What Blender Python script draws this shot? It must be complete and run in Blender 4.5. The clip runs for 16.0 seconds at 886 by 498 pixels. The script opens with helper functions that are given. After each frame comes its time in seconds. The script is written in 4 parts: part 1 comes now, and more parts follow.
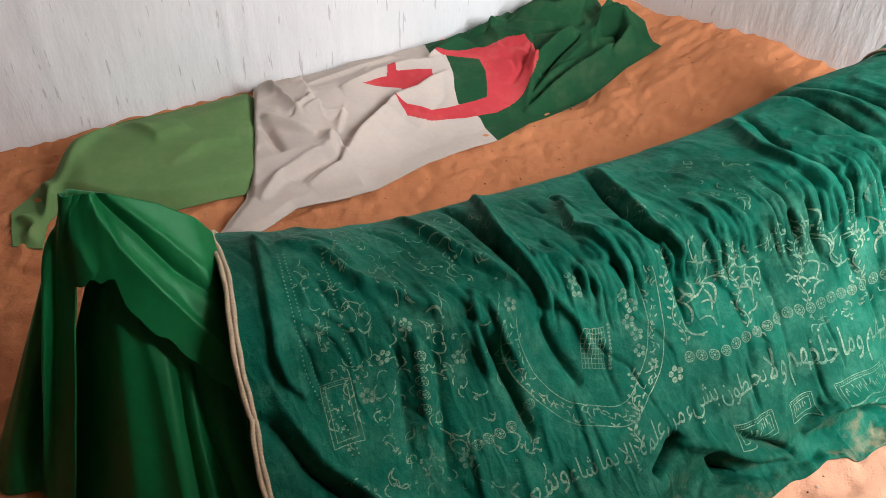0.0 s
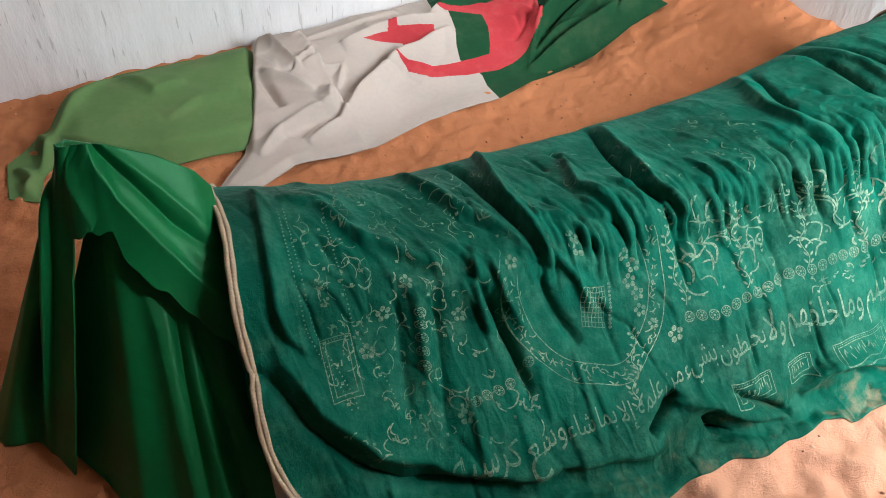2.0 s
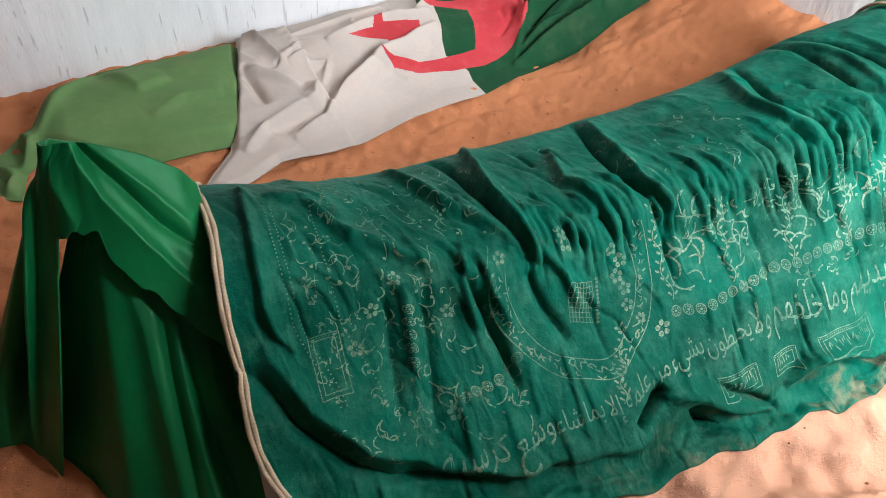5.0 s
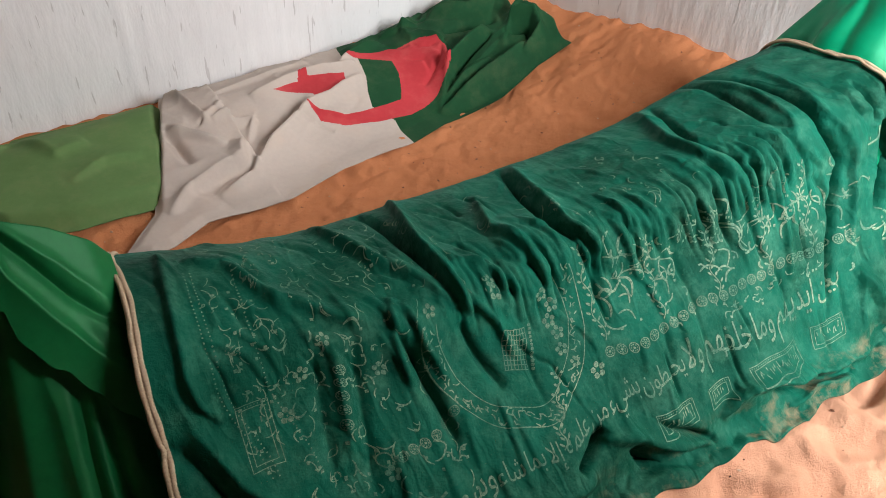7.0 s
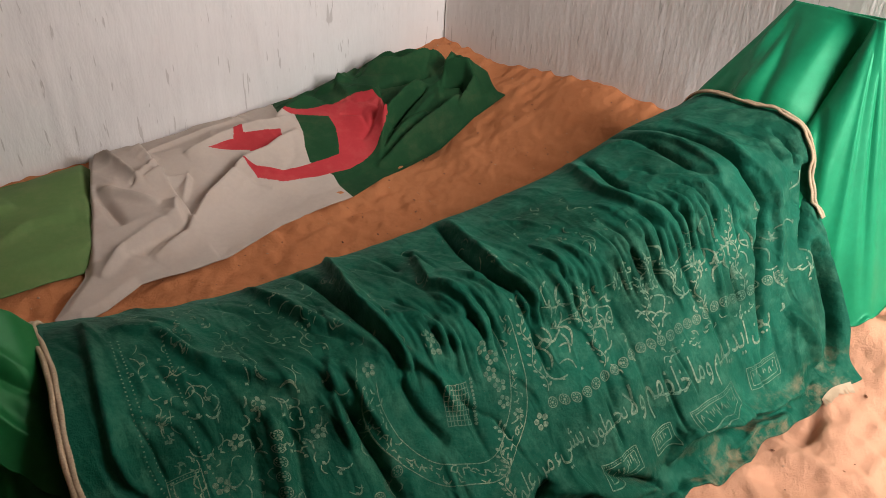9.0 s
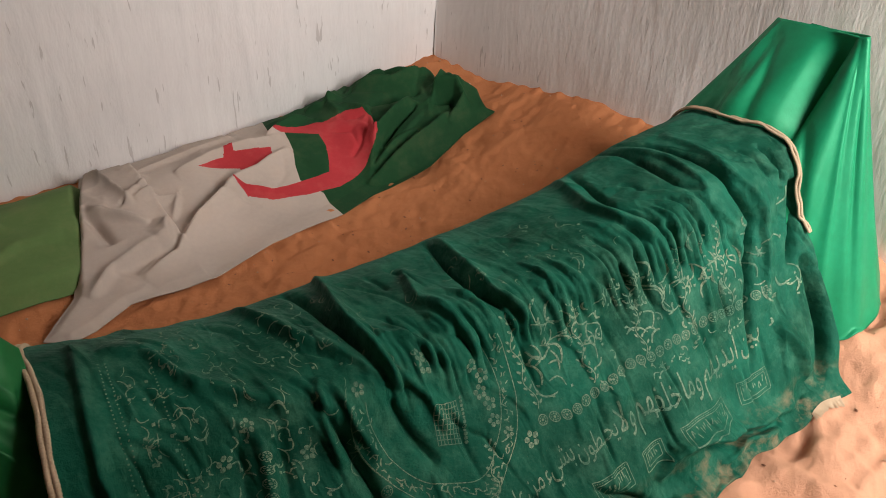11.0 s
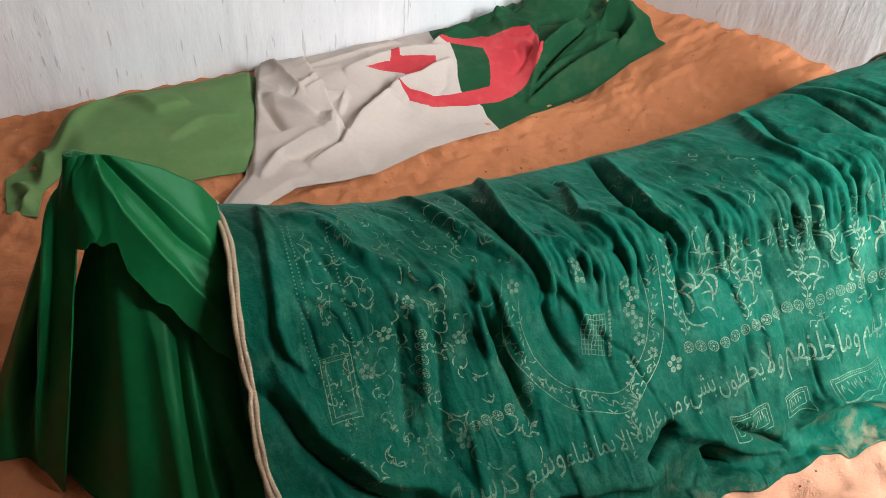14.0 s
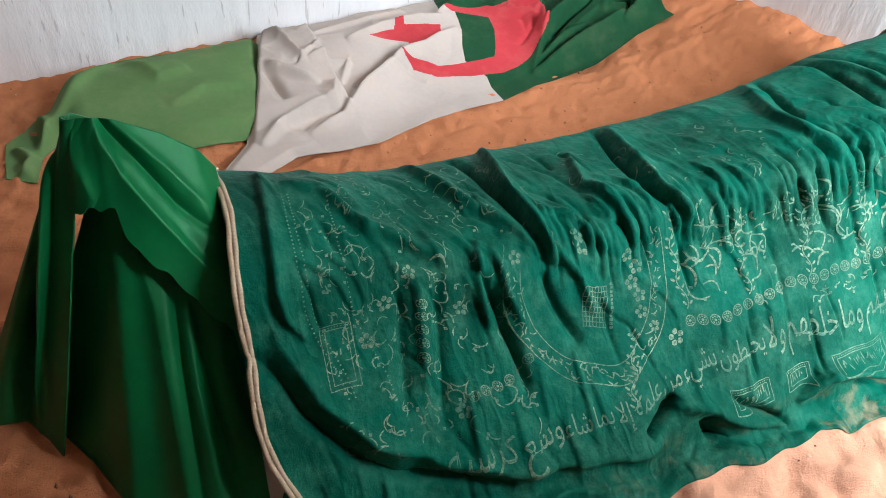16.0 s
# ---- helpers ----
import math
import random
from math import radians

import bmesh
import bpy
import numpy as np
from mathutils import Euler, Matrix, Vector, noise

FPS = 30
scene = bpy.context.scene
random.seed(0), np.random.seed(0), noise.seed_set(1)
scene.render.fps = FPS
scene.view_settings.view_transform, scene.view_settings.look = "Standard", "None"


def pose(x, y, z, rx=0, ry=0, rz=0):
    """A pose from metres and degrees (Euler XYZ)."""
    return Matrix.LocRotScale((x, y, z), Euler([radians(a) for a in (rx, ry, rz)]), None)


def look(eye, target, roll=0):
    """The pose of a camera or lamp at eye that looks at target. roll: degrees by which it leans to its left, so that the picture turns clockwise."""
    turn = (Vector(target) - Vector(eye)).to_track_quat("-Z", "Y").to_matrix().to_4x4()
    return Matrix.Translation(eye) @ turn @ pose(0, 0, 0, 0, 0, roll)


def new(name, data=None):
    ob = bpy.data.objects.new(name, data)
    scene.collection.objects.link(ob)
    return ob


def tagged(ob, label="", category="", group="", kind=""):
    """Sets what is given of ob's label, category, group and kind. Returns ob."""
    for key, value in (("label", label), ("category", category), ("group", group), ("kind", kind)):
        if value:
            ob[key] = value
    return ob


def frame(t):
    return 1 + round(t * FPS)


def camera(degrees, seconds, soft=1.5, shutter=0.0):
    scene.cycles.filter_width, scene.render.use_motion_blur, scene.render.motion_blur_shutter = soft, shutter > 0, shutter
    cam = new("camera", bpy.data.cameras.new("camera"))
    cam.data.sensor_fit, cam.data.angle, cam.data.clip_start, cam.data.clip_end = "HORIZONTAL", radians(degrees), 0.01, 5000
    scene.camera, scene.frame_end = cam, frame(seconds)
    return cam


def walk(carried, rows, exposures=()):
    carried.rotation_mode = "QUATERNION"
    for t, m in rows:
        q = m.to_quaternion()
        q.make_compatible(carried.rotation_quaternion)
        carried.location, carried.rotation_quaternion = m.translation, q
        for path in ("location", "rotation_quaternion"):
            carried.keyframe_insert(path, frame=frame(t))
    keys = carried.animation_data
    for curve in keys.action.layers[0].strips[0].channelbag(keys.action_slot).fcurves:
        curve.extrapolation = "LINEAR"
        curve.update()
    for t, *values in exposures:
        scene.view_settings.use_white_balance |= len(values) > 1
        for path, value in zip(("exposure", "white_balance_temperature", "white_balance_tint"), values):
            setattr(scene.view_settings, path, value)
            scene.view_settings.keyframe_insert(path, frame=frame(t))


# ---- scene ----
cam = camera(60.6, 16.0, soft=0.7)
PATH = [
    (0, (-0.004, -0.002, 1.386), (0.738, 1.384, 0.15), 0.7),
    (0.5, (-0.001, -0.001, 1.387), (0.736, 1.371, 0.132), 0.8),
    (1, (-0.002, 0.002, 1.378), (0.73, 1.357, 0.103), 1.0),
    (1.5, (-0.003, 0.003, 1.376), (0.719, 1.344, 0.079), 1.2),
    (2, (-0.007, 0.003, 1.371), (0.71, 1.329, 0.057), 1.5),
    (2.5, (-0.008, 0.002, 1.368), (0.706, 1.318, 0.041), 1.7),
    (3, (-0.008, 0.001, 1.369), (0.706, 1.311, 0.037), 1.9),
    (3.5, (-0.006, 0.001, 1.368), (0.708, 1.31, 0.034), 1.8),
    (5.8, (-0.008, 0.007, 1.374), (0.779, 1.31, 0.077), 1.8),
    (6, (0.003, 0.005, 1.368), (0.805, 1.309, 0.081), 1.7),
    (6.5, (0.024, 0.009, 1.372), (0.873, 1.308, 0.111), 1.6),
    (7, (0.039, 0.01, 1.379), (0.938, 1.303, 0.146), 1.7),
    (7.5, (0.043, 0.01, 1.383), (0.983, 1.299, 0.177), 1.9),
    (8, (0.044, 0.009, 1.38), (1.017, 1.298, 0.201), 2.2),
    (8.5, (0.049, 0.008, 1.38), (1.059, 1.293, 0.227), 2.4),
    (9, (0.063, 0.011, 1.387), (1.117, 1.285, 0.26), 2.6),
    (9.2, (0.072, 0.01, 1.39), (1.14, 1.281, 0.275), 2.4),
    (11.3, (0.072, 0.005, 1.396), (1.151, 1.285, 0.302), 2.4),
    (11.5, (0.06, 0.003, 1.391), (1.123, 1.29, 0.29), 2.7),
    (12, (0.028, 0.001, 1.373), (1.033, 1.31, 0.244), 3.1),
    (12.5, (0.002, 0.001, 1.36), (0.935, 1.333, 0.196), 3.4),
    (13, (-0.021, -0.002, 1.354), (0.838, 1.353, 0.16), 3.5),
    (13.5, (-0.032, -0.003, 1.354), (0.773, 1.365, 0.137), 3.5),
    (14, (-0.041, 0.0, 1.352), (0.729, 1.366, 0.111), 3.8),
    (14.5, (-0.043, 0.0, 1.342), (0.705, 1.355, 0.076), 4.1),
    (15, (-0.045, -0.001, 1.332), (0.694, 1.343, 0.049), 4.3),
    (15.5, (-0.04, -0.001, 1.336), (0.7, 1.333, 0.044), 4.5),
    (16, (-0.035, 0.002, 1.337), (0.711, 1.332, 0.043), 4.4),
]
walk(cam, [(t, look(eye, target, roll)) for t, eye, target, roll in PATH],
     [(0, 0.10, 6000, 8), (2, 0.20, 5800, 5), (3.5, 0.34, 5600, 5), (6, 0.15, 5900, 6), (7, -0.15, 6200, 9), (8, -0.43, 6500, 12),
      (9, -0.68, 6800, 14), (11.3, -0.78, 6900, 14), (12, -0.48, 6700, 13), (12.5, -0.25, 6300, 10), (13.5, 0.05, 6000, 7), (14.5, 0.28, 5800, 5), (16, 0.34, 5600, 5)])

# ---- light ----
world = bpy.data.worlds.new("world")
scene.world = world
world.use_nodes = True
wn = world.node_tree.nodes
sky = wn.new("ShaderNodeTexSky")
sky.sky_type, sky.sun_disc = "NISHITA", False
sky.sun_elevation, sky.sun_rotation = radians(50), radians(120)
world.node_tree.links.new(sky.outputs[0], wn["Background"].inputs[0])
wn["Background"].inputs[1].default_value = 0.15


def area_lamp(name, m, sx, sy, power, colour):
    d = bpy.data.lights.new(name, "AREA")
    d.shape, d.size, d.size_y, d.energy, d.color = "RECTANGLE", sx, sy, power, colour
    ob = new(name, d)
    ob.matrix_world = m
    return ob


# daylight lamp in an assumed, unseen opening behind the camera, raised to light tops
area_lamp("opening_daylight", look((1.82, -1.07, 2.0), (1.5, 1.5, 0.2)), 0.75, 1.4, 225, (1.0, 0.985, 0.965))


# ---- materials ----
def material(name):
    m = bpy.data.materials.new(name)
    m.use_nodes = True
    nt = m.node_tree
    return m, nt, nt.nodes["Principled BSDF"]


def node(nt, kind, **kw):
    n = nt.nodes.new(kind)
    for k, v in kw.items():
        n.inputs[k.replace("_", " ")].default_value = v
    return n


def coords(nt, scale=(1, 1, 1), kind="Object"):
    c = nt.nodes.new("ShaderNodeTexCoord")
    mp = nt.nodes.new("ShaderNodeMapping")
    mp.inputs["Scale"].default_value = scale
    nt.links.new(c.outputs[kind], mp.inputs[0])
    return mp.outputs[0]


def noise_tex(nt, vec, scale, detail=4.0, rough=0.55):
    n = node(nt, "ShaderNodeTexNoise", Scale=scale, Detail=detail, Roughness=rough)
    nt.links.new(vec, n.inputs["Vector"])
    return n.outputs[0]


def ramp(nt, fac, stops):
    r = nt.nodes.new("ShaderNodeValToRGB")
    e = r.color_ramp.elements
    while len(e) < len(stops):
        e.new(0.5)
    for k, (p, c) in enumerate(stops):
        e[k].position, e[k].color = p, (*c, 1)
    nt.links.new(fac, r.inputs[0])
    return r.outputs[0]


def mix(nt, fac, a, b, how="MIX"):
    m = nt.nodes.new("ShaderNodeMix")
    m.data_type, m.blend_type = "RGBA", how
    for v, k in ((fac, 0), (a, 6), (b, 7)):
        if isinstance(v, (int, float)):
            m.inputs[k].default_value = v
        elif isinstance(v, tuple):
            m.inputs[k].default_value = (*v, 1)
        else:
            nt.links.new(v, m.inputs[k])
    return m.outputs[2]


def bump(nt, bsdf, height, strength, dist):
    b = node(nt, "ShaderNodeBump", Strength=strength, Distance=dist)
    nt.links.new(height, b.inputs["Height"])
    nt.links.new(b.outputs[0], bsdf.inputs["Normal"])


def cloth_material(name, dark, light, rough, sheen, weave=900.0, dust=0.0, dust_colour=(0.42, 0.27, 0.16), wrinkle=0.4, spec=0.3, metal=0.0):
    m, nt, p = material(name)
    v = coords(nt)
    big = noise_tex(nt, v, 4.5, 5)
    fine = noise_tex(nt, v, 60, 3)
    c = ramp(nt, big, [(0.3, dark), (0.7, light)])
    c = mix(nt, 0.25, c, ramp(nt, fine, [(0.3, dark), (0.75, light)]))
    if dust:
        spots = ramp(nt, noise_tex(nt, v, 9, 6, 0.7), [(0.48, (0, 0, 0)), (0.75, (dust, dust, dust))])
        c = mix(nt, spots, c, dust_colour)
    nt.links.new(c, p.inputs["Base Color"])
    p.inputs["Roughness"].default_value = rough
    p.inputs["Specular IOR Level"].default_value = spec
    p.inputs["Sheen Weight"].default_value = sheen
    p.inputs["Sheen Roughness"].default_value = 0.4
    p.inputs["Sheen Tint"].default_value = (*light, 1)
    a = nt.nodes.new("ShaderNodeMath")
    a.operation = "MULTIPLY_ADD"
    nt.links.new(noise_tex(nt, v, 28, 4, 0.6), a.inputs[0])
    a.inputs[1].default_value = 1.0
    b = nt.nodes.new("ShaderNodeMath")
    b.operation = "MULTIPLY"
    nt.links.new(noise_tex(nt, v, weave, 1), b.inputs[0])
    b.inputs[1].default_value = 0.12
    nt.links.new(b.outputs[0], a.inputs[2])
    p.inputs["Metallic"].default_value = metal
    bump(nt, p, a.outputs[0], wrinkle, 0.006)
    return m


def velvet_material():
    m, nt, p = material("green_velvet")
    v = coords(nt)
    c = ramp(nt, noise_tex(nt, v, 4.5, 5), [(0.3, (0.003, 0.042, 0.023)), (0.7, (0.006, 0.116, 0.072))])
    # worn, paler nap in soft patches
    worn = ramp(nt, noise_tex(nt, coords(nt, (1, 1, 1)), 16, 7, 0.75), [(0.48, (0, 0, 0)), (0.74, (0.6, 0.6, 0.6))])
    c = mix(nt, worn, c, (0.058, 0.195, 0.125))
    # dust and sand caught in the cloth where it lies on the ground
    pos = nt.nodes.new("ShaderNodeNewGeometry")
    xyz = nt.nodes.new("ShaderNodeSeparateXYZ")
    nt.links.new(pos.outputs["Position"], xyz.inputs[0])
    low = node(nt, "ShaderNodeMapRange", From_Min=0.085, From_Max=0.02, To_Min=0.0, To_Max=1.0)
    rise = node(nt, "ShaderNodeMapRange", From_Min=1.1, From_Max=1.9, To_Min=0.0, To_Max=0.05)
    nt.links.new(xyz.outputs["X"], rise.inputs[0])
    over = nt.nodes.new("ShaderNodeMath")
    over.operation = "SUBTRACT"
    nt.links.new(xyz.outputs["Z"], over.inputs[0])
    nt.links.new(rise.outputs[0], over.inputs[1])
    nt.links.new(over.outputs[0], low.inputs[0])
    far = node(nt, "ShaderNodeMapRange", From_Min=0.6, From_Max=1.25, To_Min=0.05, To_Max=1.0)
    nt.links.new(xyz.outputs["X"], far.inputs[0])
    k = nt.nodes.new("ShaderNodeMath")
    k.operation = "MULTIPLY"
    nt.links.new(low.outputs[0], k.inputs[0])
    nt.links.new(far.outputs[0], k.inputs[1])
    blot = ramp(nt, noise_tex(nt, v, 13, 6, 0.7), [(0.50, (0, 0, 0)), (0.66, (0.6, 0.6, 0.6))])
    k2 = nt.nodes.new("ShaderNodeMath")
    k2.operation = "MULTIPLY"
    nt.links.new(k.outputs[0], k2.inputs[0])
    nt.links.new(blot, k2.inputs[1])
    c = mix(nt, k2.outputs[0], c, (0.34, 0.22, 0.13))
    specks = ramp(nt, noise_tex(nt, v, 420, 2), [(0.70, (0, 0, 0)), (0.76, (0.35, 0.35, 0.35))])
    c = mix(nt, specks, c, (0.25, 0.20, 0.10))
    nt.links.new(c, p.inputs["Base Color"])
    p.inputs["Roughness"].default_value = 0.6
    p.inputs["Specular IOR Level"].default_value = 0.12
    p.inputs["Specular Tint"].default_value = (0.55, 1.0, 0.85, 1)
    p.inputs["Sheen Weight"].default_value = 0.06
    p.inputs["Sheen Roughness"].default_value = 0.3
    p.inputs["Sheen Tint"].default_value = (0.25, 0.9, 0.65, 1)
    h = nt.nodes.new("ShaderNodeMath")
    h.operation = "MULTIPLY_ADD"
    nt.links.new(noise_tex(nt, v, 500, 2), h.inputs[0])
    h.inputs[1].default_value = 0.15
    # crisp creases that run across the tomb
    crease = noise_tex(nt, coords(nt, (1.0, 0.32, 0.36)), 17, 2, 0.5)
    sharp = ramp(nt, crease, [(0.30, (0, 0, 0)), (0.46, (0.85, 0.85, 0.85)), (0.53, (0.45, 0.45, 0.45)), (0.72, (1, 1, 1))])
    two = nt.nodes.new("ShaderNodeMath")
    two.operation = "MULTIPLY_ADD"
    nt.links.new(sharp, two.inputs[0])
    two.inputs[1].default_value = 0.8
    nt.links.new(noise_tex(nt, v, 45, 5, 0.65), two.inputs[2])
    nt.links.new(two.outputs[0], h.inputs[2])
    bump(nt, p, h.outputs[0], 0.5, 0.011)
    return m


velvet = velvet_material()
dark_satin = cloth_material("dark_green_satin", (0.006, 0.108, 0.029), (0.012, 0.178, 0.049), 0.46, 0.0, wrinkle=0.12, spec=0.2, metal=0.12)
bright_satin = cloth_material("bright_green_satin", (0.002, 0.20, 0.085), (0.004, 0.30, 0.14), 0.45, 0.0, wrinkle=0.15, spec=0.25, metal=0.15)
olive_cotton = cloth_material("light_green_cotton", (0.105, 0.195, 0.062), (0.14, 0.25, 0.085), 0.85, 0.1, dust=0.12, wrinkle=0.25)
flag_white = cloth_material("worn_white_cotton", (0.45, 0.385, 0.335), (0.57, 0.49, 0.43), 0.9, 0.1, dust=0.25, dust_colour=(0.48, 0.34, 0.24), wrinkle=0.2)
flag_green = cloth_material("flag_green", (0.004, 0.042, 0.013), (0.008, 0.070, 0.022), 0.85, 0.1, dust=0.07, wrinkle=0.3)
flag_red = cloth_material("flag_red", (0.42, 0.028, 0.035), (0.55, 0.05, 0.06), 0.85, 0.1, dust=0.18, dust_colour=(0.55, 0.25, 0.18), wrinkle=0.2)
braid_cord = cloth_material("cream_braid", (0.36, 0.27, 0.17), (0.56, 0.44, 0.31), 0.9, 0.2, dust=0.2, wrinkle=0.6)


def thread_material():
    m, nt, p = material("pale_embroidery_thread")
    v = coords(nt)
    pale = ramp(nt, noise_tex(nt, v, 9, 5, 0.7), [(0.40, (0.06, 0.165, 0.10)), (0.66, (0.28, 0.38, 0.24))])
    gaps = ramp(nt, noise_tex(nt, v, 190, 3, 0.7), [(0.40, (0.75, 0.75, 0.75)), (0.60, (0.0, 0.0, 0.0))])
    nt.links.new(mix(nt, gaps, pale, (0.006, 0.075, 0.043)), p.inputs["Base Color"])
    p.inputs["Roughness"].default_value = 0.7
    bump(nt, p, noise_tex(nt, v, 700, 2), 0.4, 0.002)
    return m


thread = thread_material()


def sand_material():
    m, nt, p = material("orange_desert_sand")
    v = coords(nt)
    c = ramp(nt, noise_tex(nt, v, 2.2, 6, 0.6), [(0.25, (0.50, 0.165, 0.065)), (0.75, (0.63, 0.240, 0.105))])
    grain = ramp(nt, noise_tex(nt, v, 650, 2), [(0.3, (0.46, 0.17, 0.065)), (0.7, (0.76, 0.38, 0.19))])
    c = mix(nt, 0.35, c, grain)
    damp = ramp(nt, noise_tex(nt, v, 11, 7, 0.75), [(0.58, (0, 0, 0)), (0.80, (0.25, 0.25, 0.25))])
    c = mix(nt, damp, c, (0.33, 0.12, 0.05))
    # sand in front of the tomb is paler: brighter light put into its colour
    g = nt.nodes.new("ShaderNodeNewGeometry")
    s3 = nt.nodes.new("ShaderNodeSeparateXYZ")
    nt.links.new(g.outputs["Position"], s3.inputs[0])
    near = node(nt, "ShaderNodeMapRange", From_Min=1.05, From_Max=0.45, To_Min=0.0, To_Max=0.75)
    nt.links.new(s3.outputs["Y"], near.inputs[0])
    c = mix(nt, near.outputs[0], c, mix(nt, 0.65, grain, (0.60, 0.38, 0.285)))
    nt.links.new(c, p.inputs["Base Color"])
    p.inputs["Roughness"].default_value = 0.95
    p.inputs["Specular IOR Level"].default_value = 0.1
    h = nt.nodes.new("ShaderNodeMath")
    h.operation = "MULTIPLY_ADD"
    nt.links.new(noise_tex(nt, v, 320, 2, 0.6), h.inputs[0])
    h.inputs[1].default_value = 0.22
    nt.links.new(noise_tex(nt, v, 22, 7, 0.6), h.inputs[2])
    bump(nt, p, h.outputs[0], 0.8, 0.018)
    return m


sand = sand_material()


def plaster_material(name, strength, tint):
    m, nt, p = material(name)
    # relief of lime wash that ran down the wall
    v = coords(nt, (1, 1, 0.24))
    flat = coords(nt)
    runs = noise_tex(nt, v, 34, 6, 0.65)
    blot = noise_tex(nt, flat, 7, 6, 0.7)
    c = ramp(nt, noise_tex(nt, flat, 3.0, 6, 0.65), [(0.25, tuple(x * 0.90 for x in tint)), (0.75, tint)])
    marks = ramp(nt, noise_tex(nt, coords(nt, (1, 1, 0.14)), 62, 2, 0.5), [(0.67, (0, 0, 0)), (0.71, (0.45, 0.45, 0.45))])
    c = mix(nt, marks, c, (0.33, 0.29, 0.27))
    nt.links.new(c, p.inputs["Base Color"])
    p.inputs["Roughness"].default_value = 0.9
    a = nt.nodes.new("ShaderNodeMath")
    a.operation = "MULTIPLY_ADD"
    nt.links.new(blot, a.inputs[0])
    a.inputs[1].default_value = 0.5
    nt.links.new(runs, a.inputs[2])
    bump(nt, p, a.outputs[0], strength, 0.02)
    return m


wash = plaster_material("white_lime_wash", 0.24, (0.82, 0.80, 0.79))
# for unseen room surfaces only: a dark tone that cuts the bounced light
unseen_dark = plaster_material("dark_unseen_plaster", 0.4, (0.26, 0.18, 0.13))
wash_rough = plaster_material("rough_white_lime_wash", 0.25, (0.86, 0.83, 0.81))


# ---- helpers for shapes ----
def link_mesh(name, me, mats, smooth=True):
    for m in mats if isinstance(mats, (list, tuple)) else [mats]:
        me.materials.append(m)
    if smooth:
        me.polygons.foreach_set("use_smooth", np.ones(len(me.polygons), bool))
    me.update()
    return new(name, me)


def mesh_from(name, verts, faces, mats, smooth=True):
    me = bpy.data.meshes.new(name)
    me.from_pydata([tuple(map(float, v)) for v in verts], [], faces)
    return link_mesh(name, me, mats, smooth)


def grid_faces(n, m, keep=None):
    """Quads of a grid of n rows of m points."""
    return [(r * m + c, r * m + c + 1, (r + 1) * m + c + 1, (r + 1) * m + c)
            for r in range(n - 1) for c in range(m - 1) if keep is None or keep(r, c)]


def thicken(ob, t, offset=-1.0):
    md = ob.modifiers.new("thickness", "SOLIDIFY")
    md.thickness, md.offset = t, offset
    return ob


def under(ob, parent, label=""):
    ob.parent = parent
    return tagged(ob, label) if label else ob


def block(name, lo, hi, mat):
    bm = bmesh.new()
    bmesh.ops.create_cube(bm, size=1)
    for v in bm.verts:
        v.co = [lo[k] + (v.co[k] + 0.5) * (hi[k] - lo[k]) for k in range(3)]
    me = bpy.data.meshes.new(name)
    bm.to_mesh(me)
    bm.free()
    return link_mesh(name, me, mat, False)


# ---- shapes in numbers ----
def S(x):
    x = np.clip(x, 0.0, 1.0)
    return x * x * (3 - 2 * x)


def gauss(x, w):
    return np.exp(-((x / w) ** 2))


class Waves:
    """A smooth random field: a sum of plane waves of many directions."""

    def __init__(self, seed, lo, hi, count=24, ax=1.0, ay=1.0):
        r = np.random.RandomState(seed)
        a = r.uniform(0, 2 * math.pi, count)
        f = np.exp(r.uniform(math.log(lo), math.log(hi), count))
        self.k, self.p = np.stack([np.cos(a) * f * ax, np.sin(a) * f * ay]), r.uniform(0, 2 * math.pi, count)
        self.g = (lo / f) ** 0.7 / math.sqrt(count) * 1.4

    def __call__(self, x, y):
        x, y = np.asarray(x, float), np.asarray(y, float)
        return (np.sin(x[..., None] * self.k[0] + y[..., None] * self.k[1] + self.p) * self.g).sum(-1)


WALL_Y, WALL_X = 2.74, 2.275
TURN = radians(-7.7)
CU, SU = math.cos(TURN), math.sin(TURN)


def tomb_xy(u, v):
    """From along and across the tomb to the floor plan."""
    return u * CU - v * SU, u * SU + v * CU


def plan_uv(x, y):
    return x * CU + y * SU, -x * SU + y * CU


def sand_low(x, y):
    x, y = np.asarray(x, float), np.asarray(y, float)
    rise = 0.265 + 0.06 * S((y - 0.9) / 0.5)
    right = rise * S((x - 1.45) / 0.95) * S((y + 0.6) / 1.6) * (1 - 0.36 * S((y - 1.5) / 1.1))
    back = 0.05 * np.clip(x + 0.05, -0.2, 3) * S((y - 1.95) / 0.75)
    return np.maximum(right, back) + 0.16 * np.minimum(right, back)


ripple, lumps, pits, dents = Waves(3, 3, 12), Waves(4, 14, 60, 40), Waves(5, 18, 36, 30), Waves(6, 60, 190, 60)


def sand_height(x, y):
    loose = 0.36 + 0.64 * S((1.15 - np.asarray(y, float)) / 0.5)
    rough = 0.010 * ripple(x, y) + 0.015 * lumps(x, y) * loose - 0.050 * np.clip(pits(x, y) - 0.25, 0, 0.6) * loose + (0.003 + 0.003 * loose) * dents(x, y)
    return sand_low(x, y) + rough


